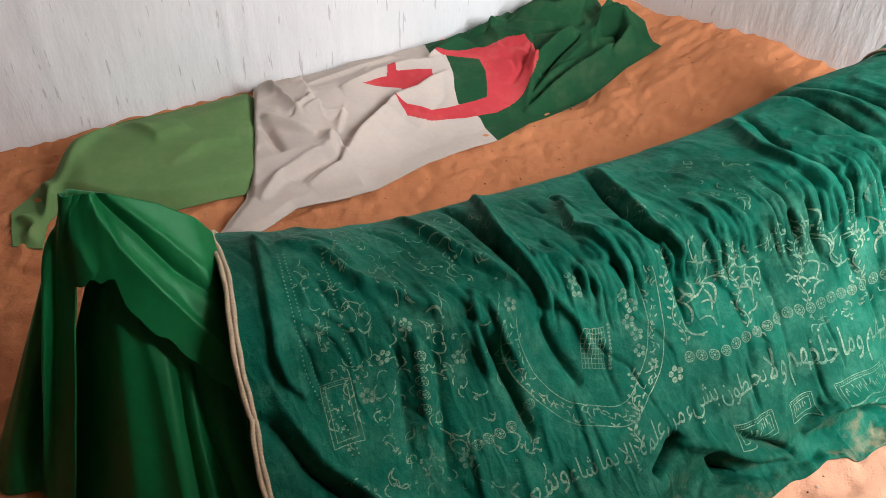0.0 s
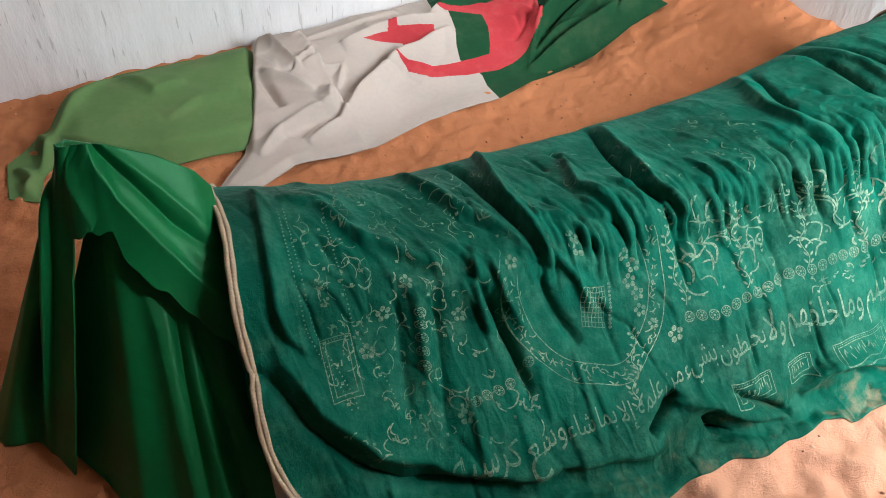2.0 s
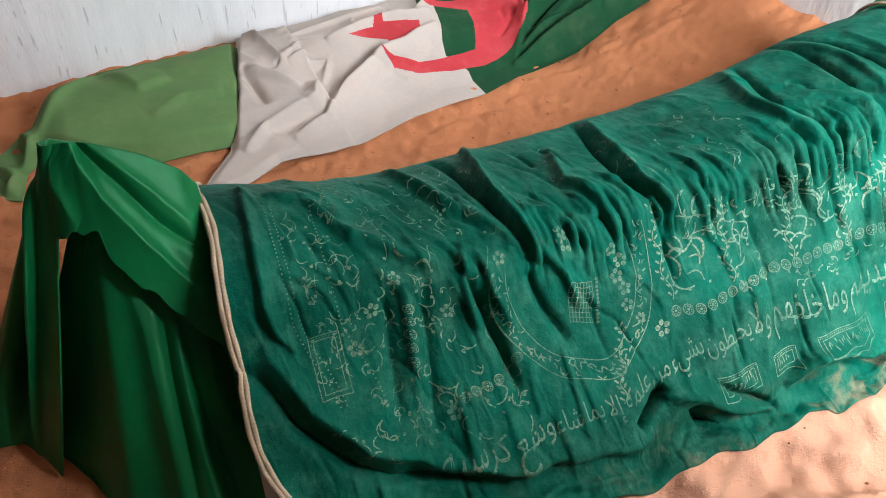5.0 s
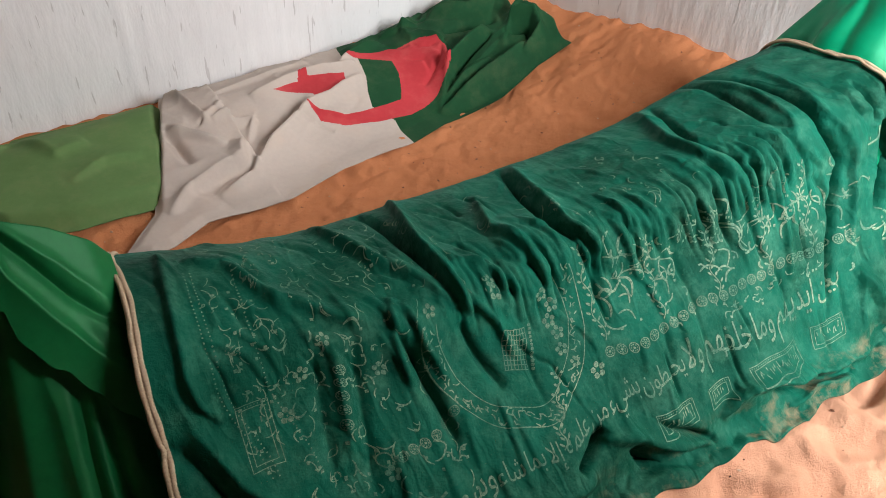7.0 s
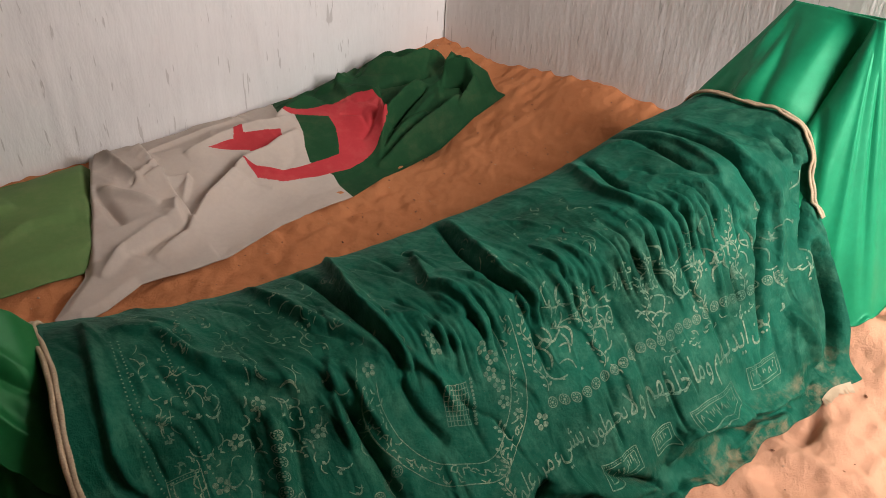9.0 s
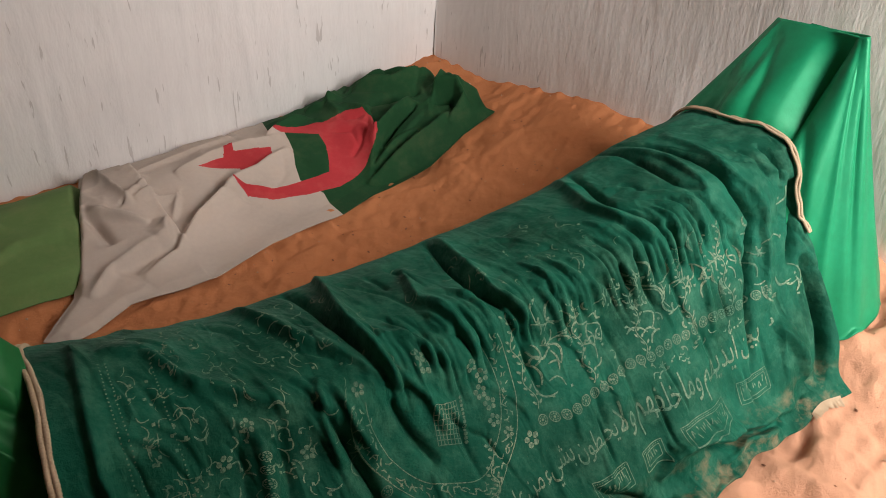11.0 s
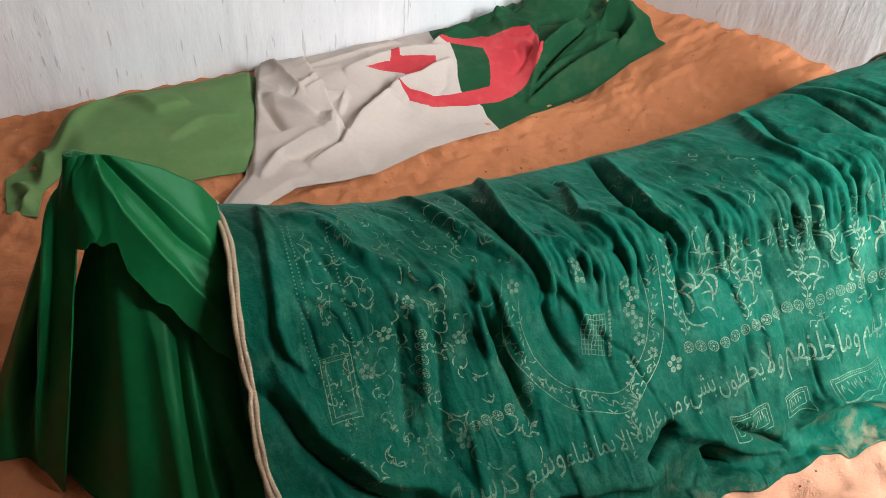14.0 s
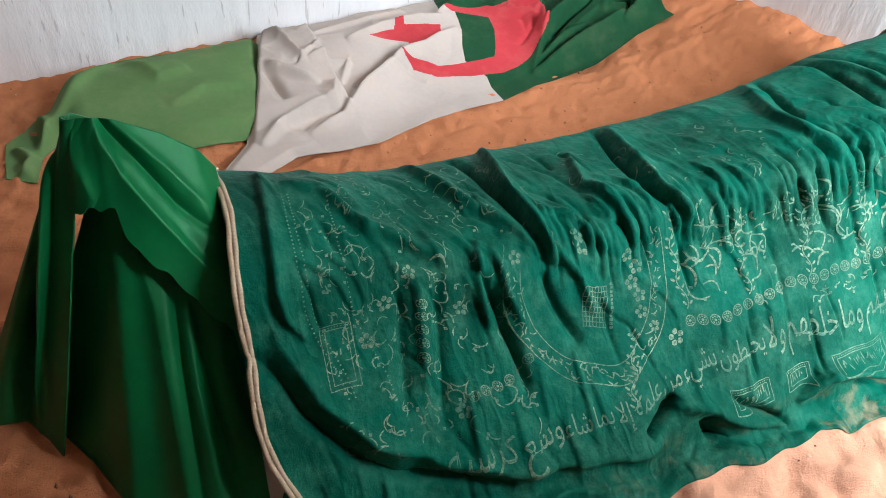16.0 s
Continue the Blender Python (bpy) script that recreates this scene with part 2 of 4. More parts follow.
# the covered tomb: height of its back and front top edges along its length
UK = [-0.30, 0.0, 0.26, 0.5, 0.8, 1.03, 1.3, 1.48, 1.73, 2.0]
BACK_H = [0.42, 0.39, 0.335, 0.335, 0.355, 0.385, 0.43, 0.50, 0.55, 0.58]
FRONT_H = [0.46, 0.43, 0.385, 0.365, 0.385, 0.42, 0.485, 0.54, 0.597, 0.63]
MID_H = [0.50, 0.475, 0.40, 0.375, 0.385, 0.42, 0.475, 0.545, 0.605, 0.64]


def smooth_at(u, ks, hs):
    return (np.interp(u - 0.06, ks, hs) + np.interp(u, ks, hs) + np.interp(u + 0.06, ks, hs)) / 3


def profile(u):
    """Cross-section at u, from the front hem over the top to the back hem: rows of v, z."""
    hb, hf, hm = (smooth_at(u, UK, k) for k in (BACK_H, FRONT_H, MID_H))
    hem = 0.662 - 0.05 * gauss(u - 0.80, 0.30) + 0.014 * math.sin(9 * u) + 0.008 * math.sin(23 * u + 1) + 0.005 * math.sin(51 * u)
    x, y = tomb_xy(u, hem)
    z0 = float(sand_low(x, y)) + 0.012
    xb, yb = tomb_xy(u, 1.5)
    zb = float(sand_low(xb, yb))
    pts = [(hem, z0), (hem + 0.055, z0 + 0.022), (hem + 0.10, z0 + 0.05 + 0.09 * hf), (0.87, 0.05 + 0.40 * hf), (0.965, 0.74 * hf),
           (1.045, hf), (1.24, hm), (1.395, hb), (1.45, hb * 0.7), (1.50, hb * 0.35), (1.53, zb)]
    return np.array(pts)


def catmull(p, n=120):
    p = np.vstack([2 * p[0] - p[1], p, 2 * p[-1] - p[-2]])
    out = []
    for k in range(1, len(p) - 2):
        t = np.linspace(0, 1, 14, endpoint=False)[:, None]
        a, b, c, d = p[k - 1], p[k], p[k + 1], p[k + 2]
        out.append(0.5 * (2 * b + (c - a) * t + (2 * a - 5 * b + 4 * c - d) * t**2 + (3 * b - a - 3 * c + d) * t**3))
    return np.vstack([*out, p[-2][None]])


U_N, D_N = 481, 281
U0, U1 = -0.02, 1.72
ULIST = np.linspace(U0, U1, U_N)


def cover_base():
    pos = np.zeros((U_N, D_N, 3))
    length = np.zeros(U_N)
    for k, u in enumerate(ULIST):
        c = catmull(profile(u))
        d = np.r_[0, np.cumsum(np.hypot(*np.diff(c, axis=0).T))]
        length[k] = d[-1]
        t = np.linspace(0, d[-1], D_N)
        pos[k, :, 0], pos[k, :, 1], pos[k, :, 2] = u, np.interp(t, d, c[:, 0]), np.interp(t, d, c[:, 1])
    return pos, length


COVER, LENGTH = cover_base()


def normals(p):
    n = np.cross(np.gradient(p, axis=0), np.gradient(p, axis=1))
    return n / (np.linalg.norm(n, axis=-1, keepdims=True) + 1e-9)


def to_world(p):
    x, y = tomb_xy(p[..., 0], p[..., 1])
    return np.stack([x, y, p[..., 2]], -1)


# creases of the cover: a path of (along, up from the front), height, width; the light falls on the side to the left of the path's way
TOP_FOLDS = [
    ([(0.10, 0.74), (0.17, 0.70), (0.24, 0.57), (0.32, 0.52), (0.41, 0.49)], 0.013, 0.018),
    ([(0.38, 0.84), (0.41, 0.75), (0.46, 0.66), (0.52, 0.58), (0.58, 0.49)], 0.012, 0.018),
    ([(0.50, 0.87), (0.525, 0.80), (0.54, 0.71), (0.565, 0.59), (0.585, 0.50)], -0.012, 0.015),
    ([(0.60, 0.92), (0.575, 0.75), (0.570, 0.66), (0.582, 0.54), (0.61, 0.47)], 0.018, 0.011),
    ([(0.77, 0.80), (0.735, 0.66), (0.775, 0.54)], 0.010, 0.013),
    ([(0.60, 0.58), (0.67, 0.56), (0.70, 0.51)], 0.010, 0.010),
    ([(0.88, 0.88), (0.86, 0.72), (0.858, 0.60), (0.885, 0.54)], -0.015, 0.013),
    ([(0.905, 0.88), (0.89, 0.70), (0.885, 0.57), (0.925, 0.50)], 0.013, 0.011),
    ([(1.29, 0.96), (1.24, 0.75), (1.255, 0.64), (1.30, 0.575)], 0.012, 0.014),
    ([(1.32, 0.94), (1.275, 0.71), (1.305, 0.635), (1.33, 0.57)], -0.014, 0.012),
    ([(1.335, 0.60), (1.352, 0.553), (1.358, 0.47)], -0.014, 0.008),
]
END_FOLDS = [
    ([(1.48, 0.98), (1.51, 0.86), (1.525, 0.72), (1.535, 0.60), (1.575, 0.51), (1.55, 0.43), (1.515, 0.33), (1.475, 0.15)], -0.015, 0.011),
    ([(1.565, 0.90), (1.55, 0.65), (1.605, 0.53), (1.598, 0.41), (1.555, 0.28)], 0.010, 0.012),
    ([(1.435, 0.98), (1.445, 0.84), (1.435, 0.69), (1.465, 0.63)], -0.009, 0.012),
    ([(1.455, 0.93), (1.485, 0.78), (1.475, 0.62)], 0.008, 0.009),
    ([(1.655, 0.68), (1.668, 0.60), (1.668, 0.55)], -0.012, 0.010),
    ([(1.70, 0.56), (1.69, 0.45), (1.645, 0.34)], -0.024, 0.012),
    ([(1.685, 0.36), (1.685, 0.17), (1.67, 0.03)], -0.022, 0.018),
    ([(1.57, 0.24), (1.61, 0.14), (1.63, 0.05)], 0.016, 0.014),
]
FRONT_FOLDS = [
    ([(0.063, 0.80), (0.060, 0.70), (0.055, 0.59), (0.050, 0.48), (0.062, 0.42), (0.095, 0.38)], 0.010, 0.010),
    ([(0.44, 0.49), (0.473, 0.40), (0.49, 0.32), (0.50, 0.22)], -0.014, 0.013),
    ([(0.452, 0.55), (0.437, 0.45), (0.445, 0.36)], 0.012, 0.012),
    ([(0.475, 0.53), (0.50, 0.42), (0.525, 0.34)], 0.009, 0.010),
    ([(0.285, 0.47), (0.274, 0.40), (0.263, 0.31), (0.25, 0.19)], -0.006, 0.020),
    ([(0.355, 0.46), (0.345, 0.38), (0.335, 0.30), (0.315, 0.16)], -0.007, 0.018),
    ([(0.315, 0.47), (0.31, 0.38), (0.295, 0.24)], 0.008, 0.014),
    ([(0.58, 0.46), (0.60, 0.38), (0.63, 0.30)], -0.010, 0.014),
    ([(0.615, 0.50), (0.66, 0.44), (0.675, 0.36)], 0.009, 0.012),
    ([(0.88, 0.53), (0.90, 0.44), (0.905, 0.34)], -0.007, 0.010),
    ([(1.40, 0.52), (1.405, 0.40), (1.39, 0.28)], 0.006, 0.012),
]
HEM_FOLDS = [
    ([(-0.01, 0.38), (0.016, 0.35), (0.065, 0.24), (0.155, 0.135), (0.275, 0.075), (0.43, 0.055)], -0.014, 0.016),
    ([(0.03, 0.40), (0.09, 0.27), (0.18, 0.165), (0.30, 0.105), (0.43, 0.085), (0.54, 0.08), (0.67, 0.07), (0.75, 0.075)], 0.016, 0.014),
    ([(0.25, 0.02), (0.40, 0.0), (0.55, 0.01), (0.72, 0.0)], 0.010, 0.014),
    ([(0.715, 0.105), (0.765, 0.124), (0.805, 0.155)], -0.022, 0.014),
    ([(0.855, 0.095), (0.885, 0.037), (0.92, 0.009)], -0.022, 0.012),
    ([(0.79, 0.135), (0.885, 0.09), (0.99, 0.055), (1.06, 0.02)], 0.018, 0.012),
    ([(0.93, 0.125), (1.013, 0.065), (1.07, 0.025)], -0.018, 0.012),
    ([(1.16, 0.109), (1.24, 0.10), (1.39, 0.06), (1.475, 0.045), (1.58, 0.025)], 0.020, 0.013),
    ([(1.25, 0.075), (1.39, 0.035), (1.52, 0.005)], -0.018, 0.012),
    ([(1.29, 0.02), (1.41, 0.0), (1.51, -0.01)], 0.014, 0.012),
    ([(1.20, 0.11), (1.15, 0.09), (1.10, 0.065)], 0.018, 0.010),
]
FOLDS = TOP_FOLDS + END_FOLDS + FRONT_FOLDS + HEM_FOLDS


def path_distance(u, d, path):
    """Distance from a path, how far along it (0 to 1) the nearest place is, and the side (1: left of its way)."""
    best, along, side = np.full(u.shape, 9.0), np.zeros(u.shape), np.ones(u.shape)
    n = len(path) - 1
    for k in range(n):
        (a, b), (c, e) = path[k], path[k + 1]
        ll = (c - a) ** 2 + (e - b) ** 2
        t = np.clip(((u - a) * (c - a) + (d - b) * (e - b)) / ll, 0, 1)
        r = np.hypot(u - a - t * (c - a), d - b - t * (e - b))
        near = r < best
        best, along = np.where(near, r, best), np.where(near, (k + t) / n, along)
        side = np.where(near, np.where((c - a) * (d - b) - (e - b) * (u - a) >= 0, 1.0, -1.0), side)
    return best, along, side


def crease(u, d, path, amp, w):
    """A fold of cloth: a soft slope on one side and a steep one on the other; a groove where amp is below nought."""
    r, t, side = path_distance(u, d, path)
    fade = np.clip(4.5 * t * (1 - t), 0.0, 1) ** 0.6
    if amp < 0:
        return 2.4 * amp * np.exp(-np.abs(r / (0.75 * w)) ** 1.7) * fade
    return 2.1 * amp * np.where(side > 0, np.exp(-np.abs(r / (1.9 * w)) ** 1.1), np.exp(-np.abs(r / (0.65 * w)) ** 1.5)) * fade


def fold_field(u, d):
    h = np.zeros(u.shape)
    for path, amp, w in FOLDS:
        h += crease(u, d, path, amp, w)
    # many small creases, slanting over the top and hanging down the front
    r = np.random.RandomState(11)
    for _ in range(170):
        a, b, l = r.uniform(0.0, 1.7), r.normal(0.62, 0.12), r.uniform(0.06, 0.20)
        lean = r.uniform(0.1, 0.6)
        h += crease(u, d, [(a, b), (a + lean * l, b - 0.45 * l), (a + 1.4 * lean * l, b - l)], r.choice([-1, 1, 1]) * r.uniform(0.001, 0.0038), r.uniform(0.005, 0.010))
    for _ in range(70):
        a, b, l = r.uniform(0.55, 1.5), r.uniform(0.50, 0.60), r.uniform(0.05, 0.12)
        h += crease(u, d, [(a - 0.02, b + 0.06), (a, b), (a + r.uniform(0.0, 0.02), b - l)], r.choice([-1, 1]) * r.uniform(0.003, 0.006), r.uniform(0.005, 0.008))
    for _ in range(50):
        a, b, l = r.uniform(0.0, 1.7), r.uniform(0.12, 0.5), r.uniform(0.05, 0.22)
        h += crease(u, d, [(a, b), (a + r.uniform(-0.02, 0.03), b - l)], r.choice([-1, 1]) * r.uniform(0.0015, 0.0045), r.uniform(0.006, 0.012))
    # crumpled where it lies on the sand
    w1 = Waves(21, 18, 60, 24)
    h += 0.010 * w1(u, d) * gauss(d, 0.05)
    return h + 0.003 * Waves(22, 10, 40, 30)(u, d) + 0.0012 * Waves(23, 45, 150, 60)(u, d)


LIP = 0.03  # the hem lies this far in front of the line that d is counted from
DGRID = np.linspace(0, 1, D_N)[None, :] * LENGTH[:, None] - LIP
UGRID = np.repeat(ULIST[:, None], D_N, 1)
NORMAL = -normals(COVER)
if NORMAL[U_N // 2, D_N // 2, 2] < 0:
    NORMAL = -NORMAL
SURF = COVER + NORMAL * fold_field(UGRID, DGRID)[..., None]
# the ends are cut unevenly
SURF[..., 0] += 0.012 * np.sin(DGRID * 13) * (gauss(UGRID - U1, 0.1) + gauss(UGRID - U0, 0.05) * 0.4)
SURF[..., 0] += (0.06 * gauss(DGRID, 0.13)) * gauss(UGRID - U0, 0.12)
SURF[..., 0] += (0.05 * gauss(DGRID - 0.30, 0.16) + 0.02) * gauss(UGRID - U1, 0.12)
SXY = to_world(SURF)
SXY[..., 2] = np.maximum(SXY[..., 2], sand_height(SXY[..., 0], SXY[..., 1]) + 0.004)
SNORM = -normals(SXY)
if SNORM[U_N // 2, D_N // 2, 2] < 0:
    SNORM = -SNORM


def on_cover(u, d, lift=0.0015):
    """The place on the folded cover at u along and d up from its front hem (arrays)."""
    a = np.clip((np.asarray(u) - U0) / (U1 - U0) * (U_N - 1), 0, U_N - 1.001)
    i = a.astype(int)
    b = np.clip((np.asarray(d) + LIP) / LENGTH[i] * (D_N - 1), 0, D_N - 1.001)
    j = b.astype(int)
    fa, fb = (a - i)[..., None], (b - j)[..., None]
    def pick(g):
        return (g[i, j] * (1 - fa) * (1 - fb) + g[i + 1, j] * fa * (1 - fb) + g[i, j + 1] * (1 - fa) * fb + g[i + 1, j + 1] * fa * fb)
    return pick(SXY) + pick(SNORM) * lift


# ---- the room ----
def ground():
    xs = np.r_[np.linspace(-3.2, -0.9, 60, endpoint=False), np.linspace(-0.9, 2.6, 300)]
    ys = np.r_[np.linspace(-2.9, -0.1, 70, endpoint=False), np.linspace(-0.1, 2.95, 260)]
    X, Y = np.meshgrid(xs, ys)
    Z = sand_height(X, Y)
    verts = np.stack([X, Y, Z], -1).reshape(-1, 3)
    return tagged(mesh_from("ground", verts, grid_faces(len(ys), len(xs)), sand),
                  "loose orange desert sand with footprints covering the floor", "ground", kind="structure")


ground()

ROOM_L, ROOM_F, ROOM_H, TH = -2.6, -1.1, 3.1, 0.3


def relief_wall(name, along, fixed, facing, lo, hi, mat, amount, seed, label):
    """A plastered wall whose face is uneven and streaked by runs of lime wash; its back is flat."""
    n, m = int((hi - lo) / 0.0125), 150
    a = np.linspace(lo, hi, n)
    z = np.r_[np.linspace(-0.3, 1.0, 120, endpoint=False), np.linspace(1.0, ROOM_H, 30)]
    A, Z = np.meshgrid(a, z)
    broad, runs, lumps2 = Waves(seed, 3, 9), Waves(seed + 1, 40, 190, 60, 1.0, 0.12), Waves(seed + 2, 20, 80, 40)
    h = 0.010 * broad(A, Z) + amount * (0.0045 * np.clip(runs(A, Z), -0.2, 2) + 0.003 * lumps2(A, Z))
    F = fixed + facing * h
    face = np.stack([A, F, Z] if along == "x" else [F, A, Z], -1).reshape(-1, 3)
    back = np.full_like(F, fixed - facing * TH)
    rear = np.stack([A, back, Z] if along == "x" else [back, A, Z], -1).reshape(-1, 3)
    rows, cols = len(z), n
    k = rows * cols
    corners = [0, cols - 1, k - 1, k - cols]
    verts = np.vstack([face, rear[corners]])
    faces = grid_faces(rows, cols)
    edge = [list(range(cols)), [cols - 1 + cols * r for r in range(rows)], [k - 1 - c for c in range(cols)], [k - cols - cols * r for r in range(rows)]]
    for s in range(4):
        faces.append(tuple(edge[s]) + (k + (s + 1) % 4, k + s))
    faces.append((k, k + 3, k + 2, k + 1))
    return tagged(mesh_from(name, verts, faces, mat), label, "wall", kind="structure")


relief_wall("wall_back", "x", WALL_Y, -1, ROOM_L, WALL_X + TH, wash, 0.4, 31, "white lime-washed wall with drip marks above the sand")
relief_wall("wall_right", "y", WALL_X, -1, ROOM_F, WALL_Y, wash_rough, 0.17, 41, "rough white lime-washed wall with thick vertical runs")


def plain_part(name, lo, hi, parent=None):
    ob = block(name, lo, hi, unseen_dark)
    if parent:
        ob.parent = parent
    return ob


# unseen wall, added around the assumed tall opening where the daylight lamp stands
front = tagged(new("wall_front"), "unseen dark wall with an assumed tall opening for the daylight", "wall", kind="structure")
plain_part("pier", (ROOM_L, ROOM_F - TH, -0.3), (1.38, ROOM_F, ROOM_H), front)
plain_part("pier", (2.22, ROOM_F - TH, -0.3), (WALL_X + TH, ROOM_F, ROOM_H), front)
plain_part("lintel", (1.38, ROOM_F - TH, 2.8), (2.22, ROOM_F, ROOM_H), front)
# unseen wall, added to block the lamp from the tomb's near left
tagged(plain_part("shade_wall", (ROOM_L, -0.75, -0.3), (1.58, -0.50, ROOM_H)), "unseen wall added to shade the near left of the tomb", "wall", kind="structure")
# unseen surfaces that close the room, kept dark against fill light
tagged(plain_part("wall_left", (ROOM_L - TH, ROOM_F - TH, -0.3), (ROOM_L, WALL_Y + TH, ROOM_H)), "plain unseen wall, dark to cut bounced light", "wall", kind="structure")
tagged(plain_part("ceiling", (ROOM_L - TH, ROOM_F - TH, ROOM_H), (WALL_X + TH, WALL_Y + TH, ROOM_H + 0.2)), "plain unseen ceiling, dark to cut bounced light", "ceiling", kind="structure")


# ---- the tomb and its cover ----
def loft(rows, n, m):
    """Points of a sheet through rows of (crest, hem, belly): n along, m down."""
    ks = np.array([r[0] for r in rows])
    crest, hem = np.array([r[1] for r in rows]), np.array([r[2] for r in rows])
    w = np.linspace(ks[0], ks[-1], n)

    def curve(p):
        q = np.stack([np.interp(w, ks, p[:, k]) for k in range(3)], -1)
        for _ in range(int(n / 14)):
            q[1:-1] = (q[:-2] + 2 * q[1:-1] + q[2:]) / 4
        return q
    return w, curve(crest), curve(hem)


cover = mesh_from("embroidered_tomb_cover", SXY.reshape(-1, 3), grid_faces(U_N, D_N), velvet)
thicken(cover, 0.004, 0)
tagged(cover, "dusty green velvet tomb cover with pale embroidered writing", "tomb cover")


def tomb_core():
    """The masonry body under the cloths, with its two upright end stones."""
    verts, us = [], np.linspace(-0.02, 1.70, 30)
    for u in us:
        c = catmull(profile(u))[::6]
        mid = np.array([1.2, 0.1])
        c = mid + (c - mid) * 0.88
        verts += [(u, v, z - 0.02) for v, z in c]
    m = len(catmull(profile(0.5))[::6])
    p = to_world(np.array(verts).reshape(len(us), m, 3)).reshape(-1, 3)
    faces = grid_faces(len(us), m) + [tuple(range(m)), tuple(range(len(p) - 1, len(p) - m - 1, -1))]
    core = mesh_from("tomb", p, faces, wash, False)
    tagged(core, "low masonry tomb hidden beneath green cloths", "tomb")
    for name, u, v0, v1, z in (("end_stone", -0.16, 1.22, 1.30, 0.50), ("end_stone", 1.93, 1.10, 1.22, 0.77)):
        bm = bmesh.new()
        bmesh.ops.create_cube(bm, size=1)
        for q in bm.verts:
            q.co = (u + q.co.x * 0.06, (v0 + v1) / 2 + q.co.y * (v1 - v0), (q.co.z + 0.5) * z - 0.05 * (q.co.z < 0))
        bmesh.ops.bevel(bm, geom=bm.edges[:], offset=0.015, segments=2, affect="EDGES")
        for q in bm.verts:
            q.co.x, q.co.y = tomb_xy(q.co.x, q.co.y)
        me = bpy.data.meshes.new(name)
        bm.to_mesh(me)
        bm.free()
        under(link_mesh(name, me, wash, False), core)
    return core


tomb_core()


def braid(name, u_of, d0, d1, width, parent, n=240, lift=0.004):
    """A twisted cream cord sewn along the edge of the cover: two strands of slanted stitches."""
    d = np.linspace(d0, d1, n)
    u = u_of(d)
    c = on_cover(u, d, lift)
    c = np.stack([np.convolve(np.pad(c[:, k], 9, mode="edge"), np.ones(19) / 19, "valid") for k in range(3)], -1)
    t = np.gradient(c, axis=0)
    t /= np.linalg.norm(t, axis=1)[:, None]
    up = on_cover(u, d, lift + 0.008) - on_cover(u, d, lift)
    up /= np.linalg.norm(up, axis=1)[:, None]
    side = np.cross(t, up)
    verts, faces, ring = [], [], 8
    for s in (-1, 1):
        base = len(verts)
        for k in range(n):
            rr = width * 0.29 * (1 + 0.17 * math.sin(k * 2.2 + s))
            o = c[k] + side[k] * s * width * (0.25 + 0.04 * math.sin(k * 0.21)) + up[k] * 0.002
            for j in range(ring):
                a = 2 * math.pi * j / ring
                verts.append(o + side[k] * math.cos(a) * rr + up[k] * math.sin(a) * rr * 0.9)
        for k in range(n - 1):
            for j in range(ring):
                faces.append((base + k * ring + j, base + k * ring + (j + 1) % ring, base + (k + 1) * ring + (j + 1) % ring, base + (k + 1) * ring + j))
        faces.append(tuple(base + j for j in range(ring)))
        faces.append(tuple(base + (n - 1) * ring + j for j in reversed(range(ring))))
    return under(mesh_from(name, verts, faces, braid_cord), parent, "twisted cream braid trim")


braid("braid_trim", lambda d: U0 + 0.006 + 0.004 * np.sin(d * 21), 0.02, 1.10, 0.0175, cover, n=420)
braid("braid_trim", lambda d: U1 - 0.006 + 0.002 * np.sin(d * 17), 0.40, 1.10, 0.015, cover, lift=0.010, n=320)


def drape(name, rows, n, m, mat, pleats, thick=0.004, trim=None, lift=0.0, seed=7, shape=None):
    w, c, h = loft(rows, n, m)
    f = np.linspace(0, 1, m)
    F = np.repeat(f[None], n, 0)
    Wg = np.repeat(w[:, None], m, 1)
    if trim is not None:
        F = F * trim(w)[:, None]
    P = c[:, None] * (1 - F[..., None]) + h[:, None] * F[..., None]
    N = normals(P)
    mid = P.mean((0, 1))
    if ((P - mid) * N).sum() < 0:
        N = -N
    wav = Waves(seed, 12, 40, 18, 1.0, 0.12)
    off = lift * (1 - 0.8 * S((Wg - 0.85) / 0.15)) + sum(a * np.sin(2 * math.pi * k * Wg + ph) for k, a, ph in pleats) * F**0.8 + 0.003 * wav(Wg * 1.2, F)
    if shape is not None:
        off = off + shape(Wg, F)
    P = P + N * off[..., None]
    P = to_world(P)
    P[..., 2] = np.maximum(P[..., 2], sand_height(P[..., 0], P[..., 1]) + 0.004)
    return thicken(mesh_from(name, P.reshape(-1, 3), grid_faces(n, m), mat), thick, 0)


HEAD_ROWS = [
    (0.0, (-0.20, 1.34, 0.57), (-0.44, 1.46, 0.0)),
    (0.10, (-0.232, 1.27, 0.632), (-0.54, 1.26, 0.0)),
    (0.20, (-0.236, 1.252, 0.638), (-0.527, 1.18, 0.0)),
    (0.27, (-0.235, 1.248, 0.640), (-0.43, 1.145, 0.0)),
    (0.32, (-0.230, 1.246, 0.641), (-0.405, 1.09, 0.0)),
    (0.42, (-0.220, 1.245, 0.641), (-0.325, 0.955, 0.0)),
    (0.56, (-0.185, 1.245, 0.634), (-0.25, 0.85, 0.0)),
    (0.76, (-0.105, 1.246, 0.592), (-0.13, 0.80, 0.0)),
    (0.90, (-0.05, 1.248, 0.545), (-0.03, 0.76, 0.0)),
    (1.0, (-0.018, 1.25, 0.50), (0.035, 0.73, 0.03)),
]
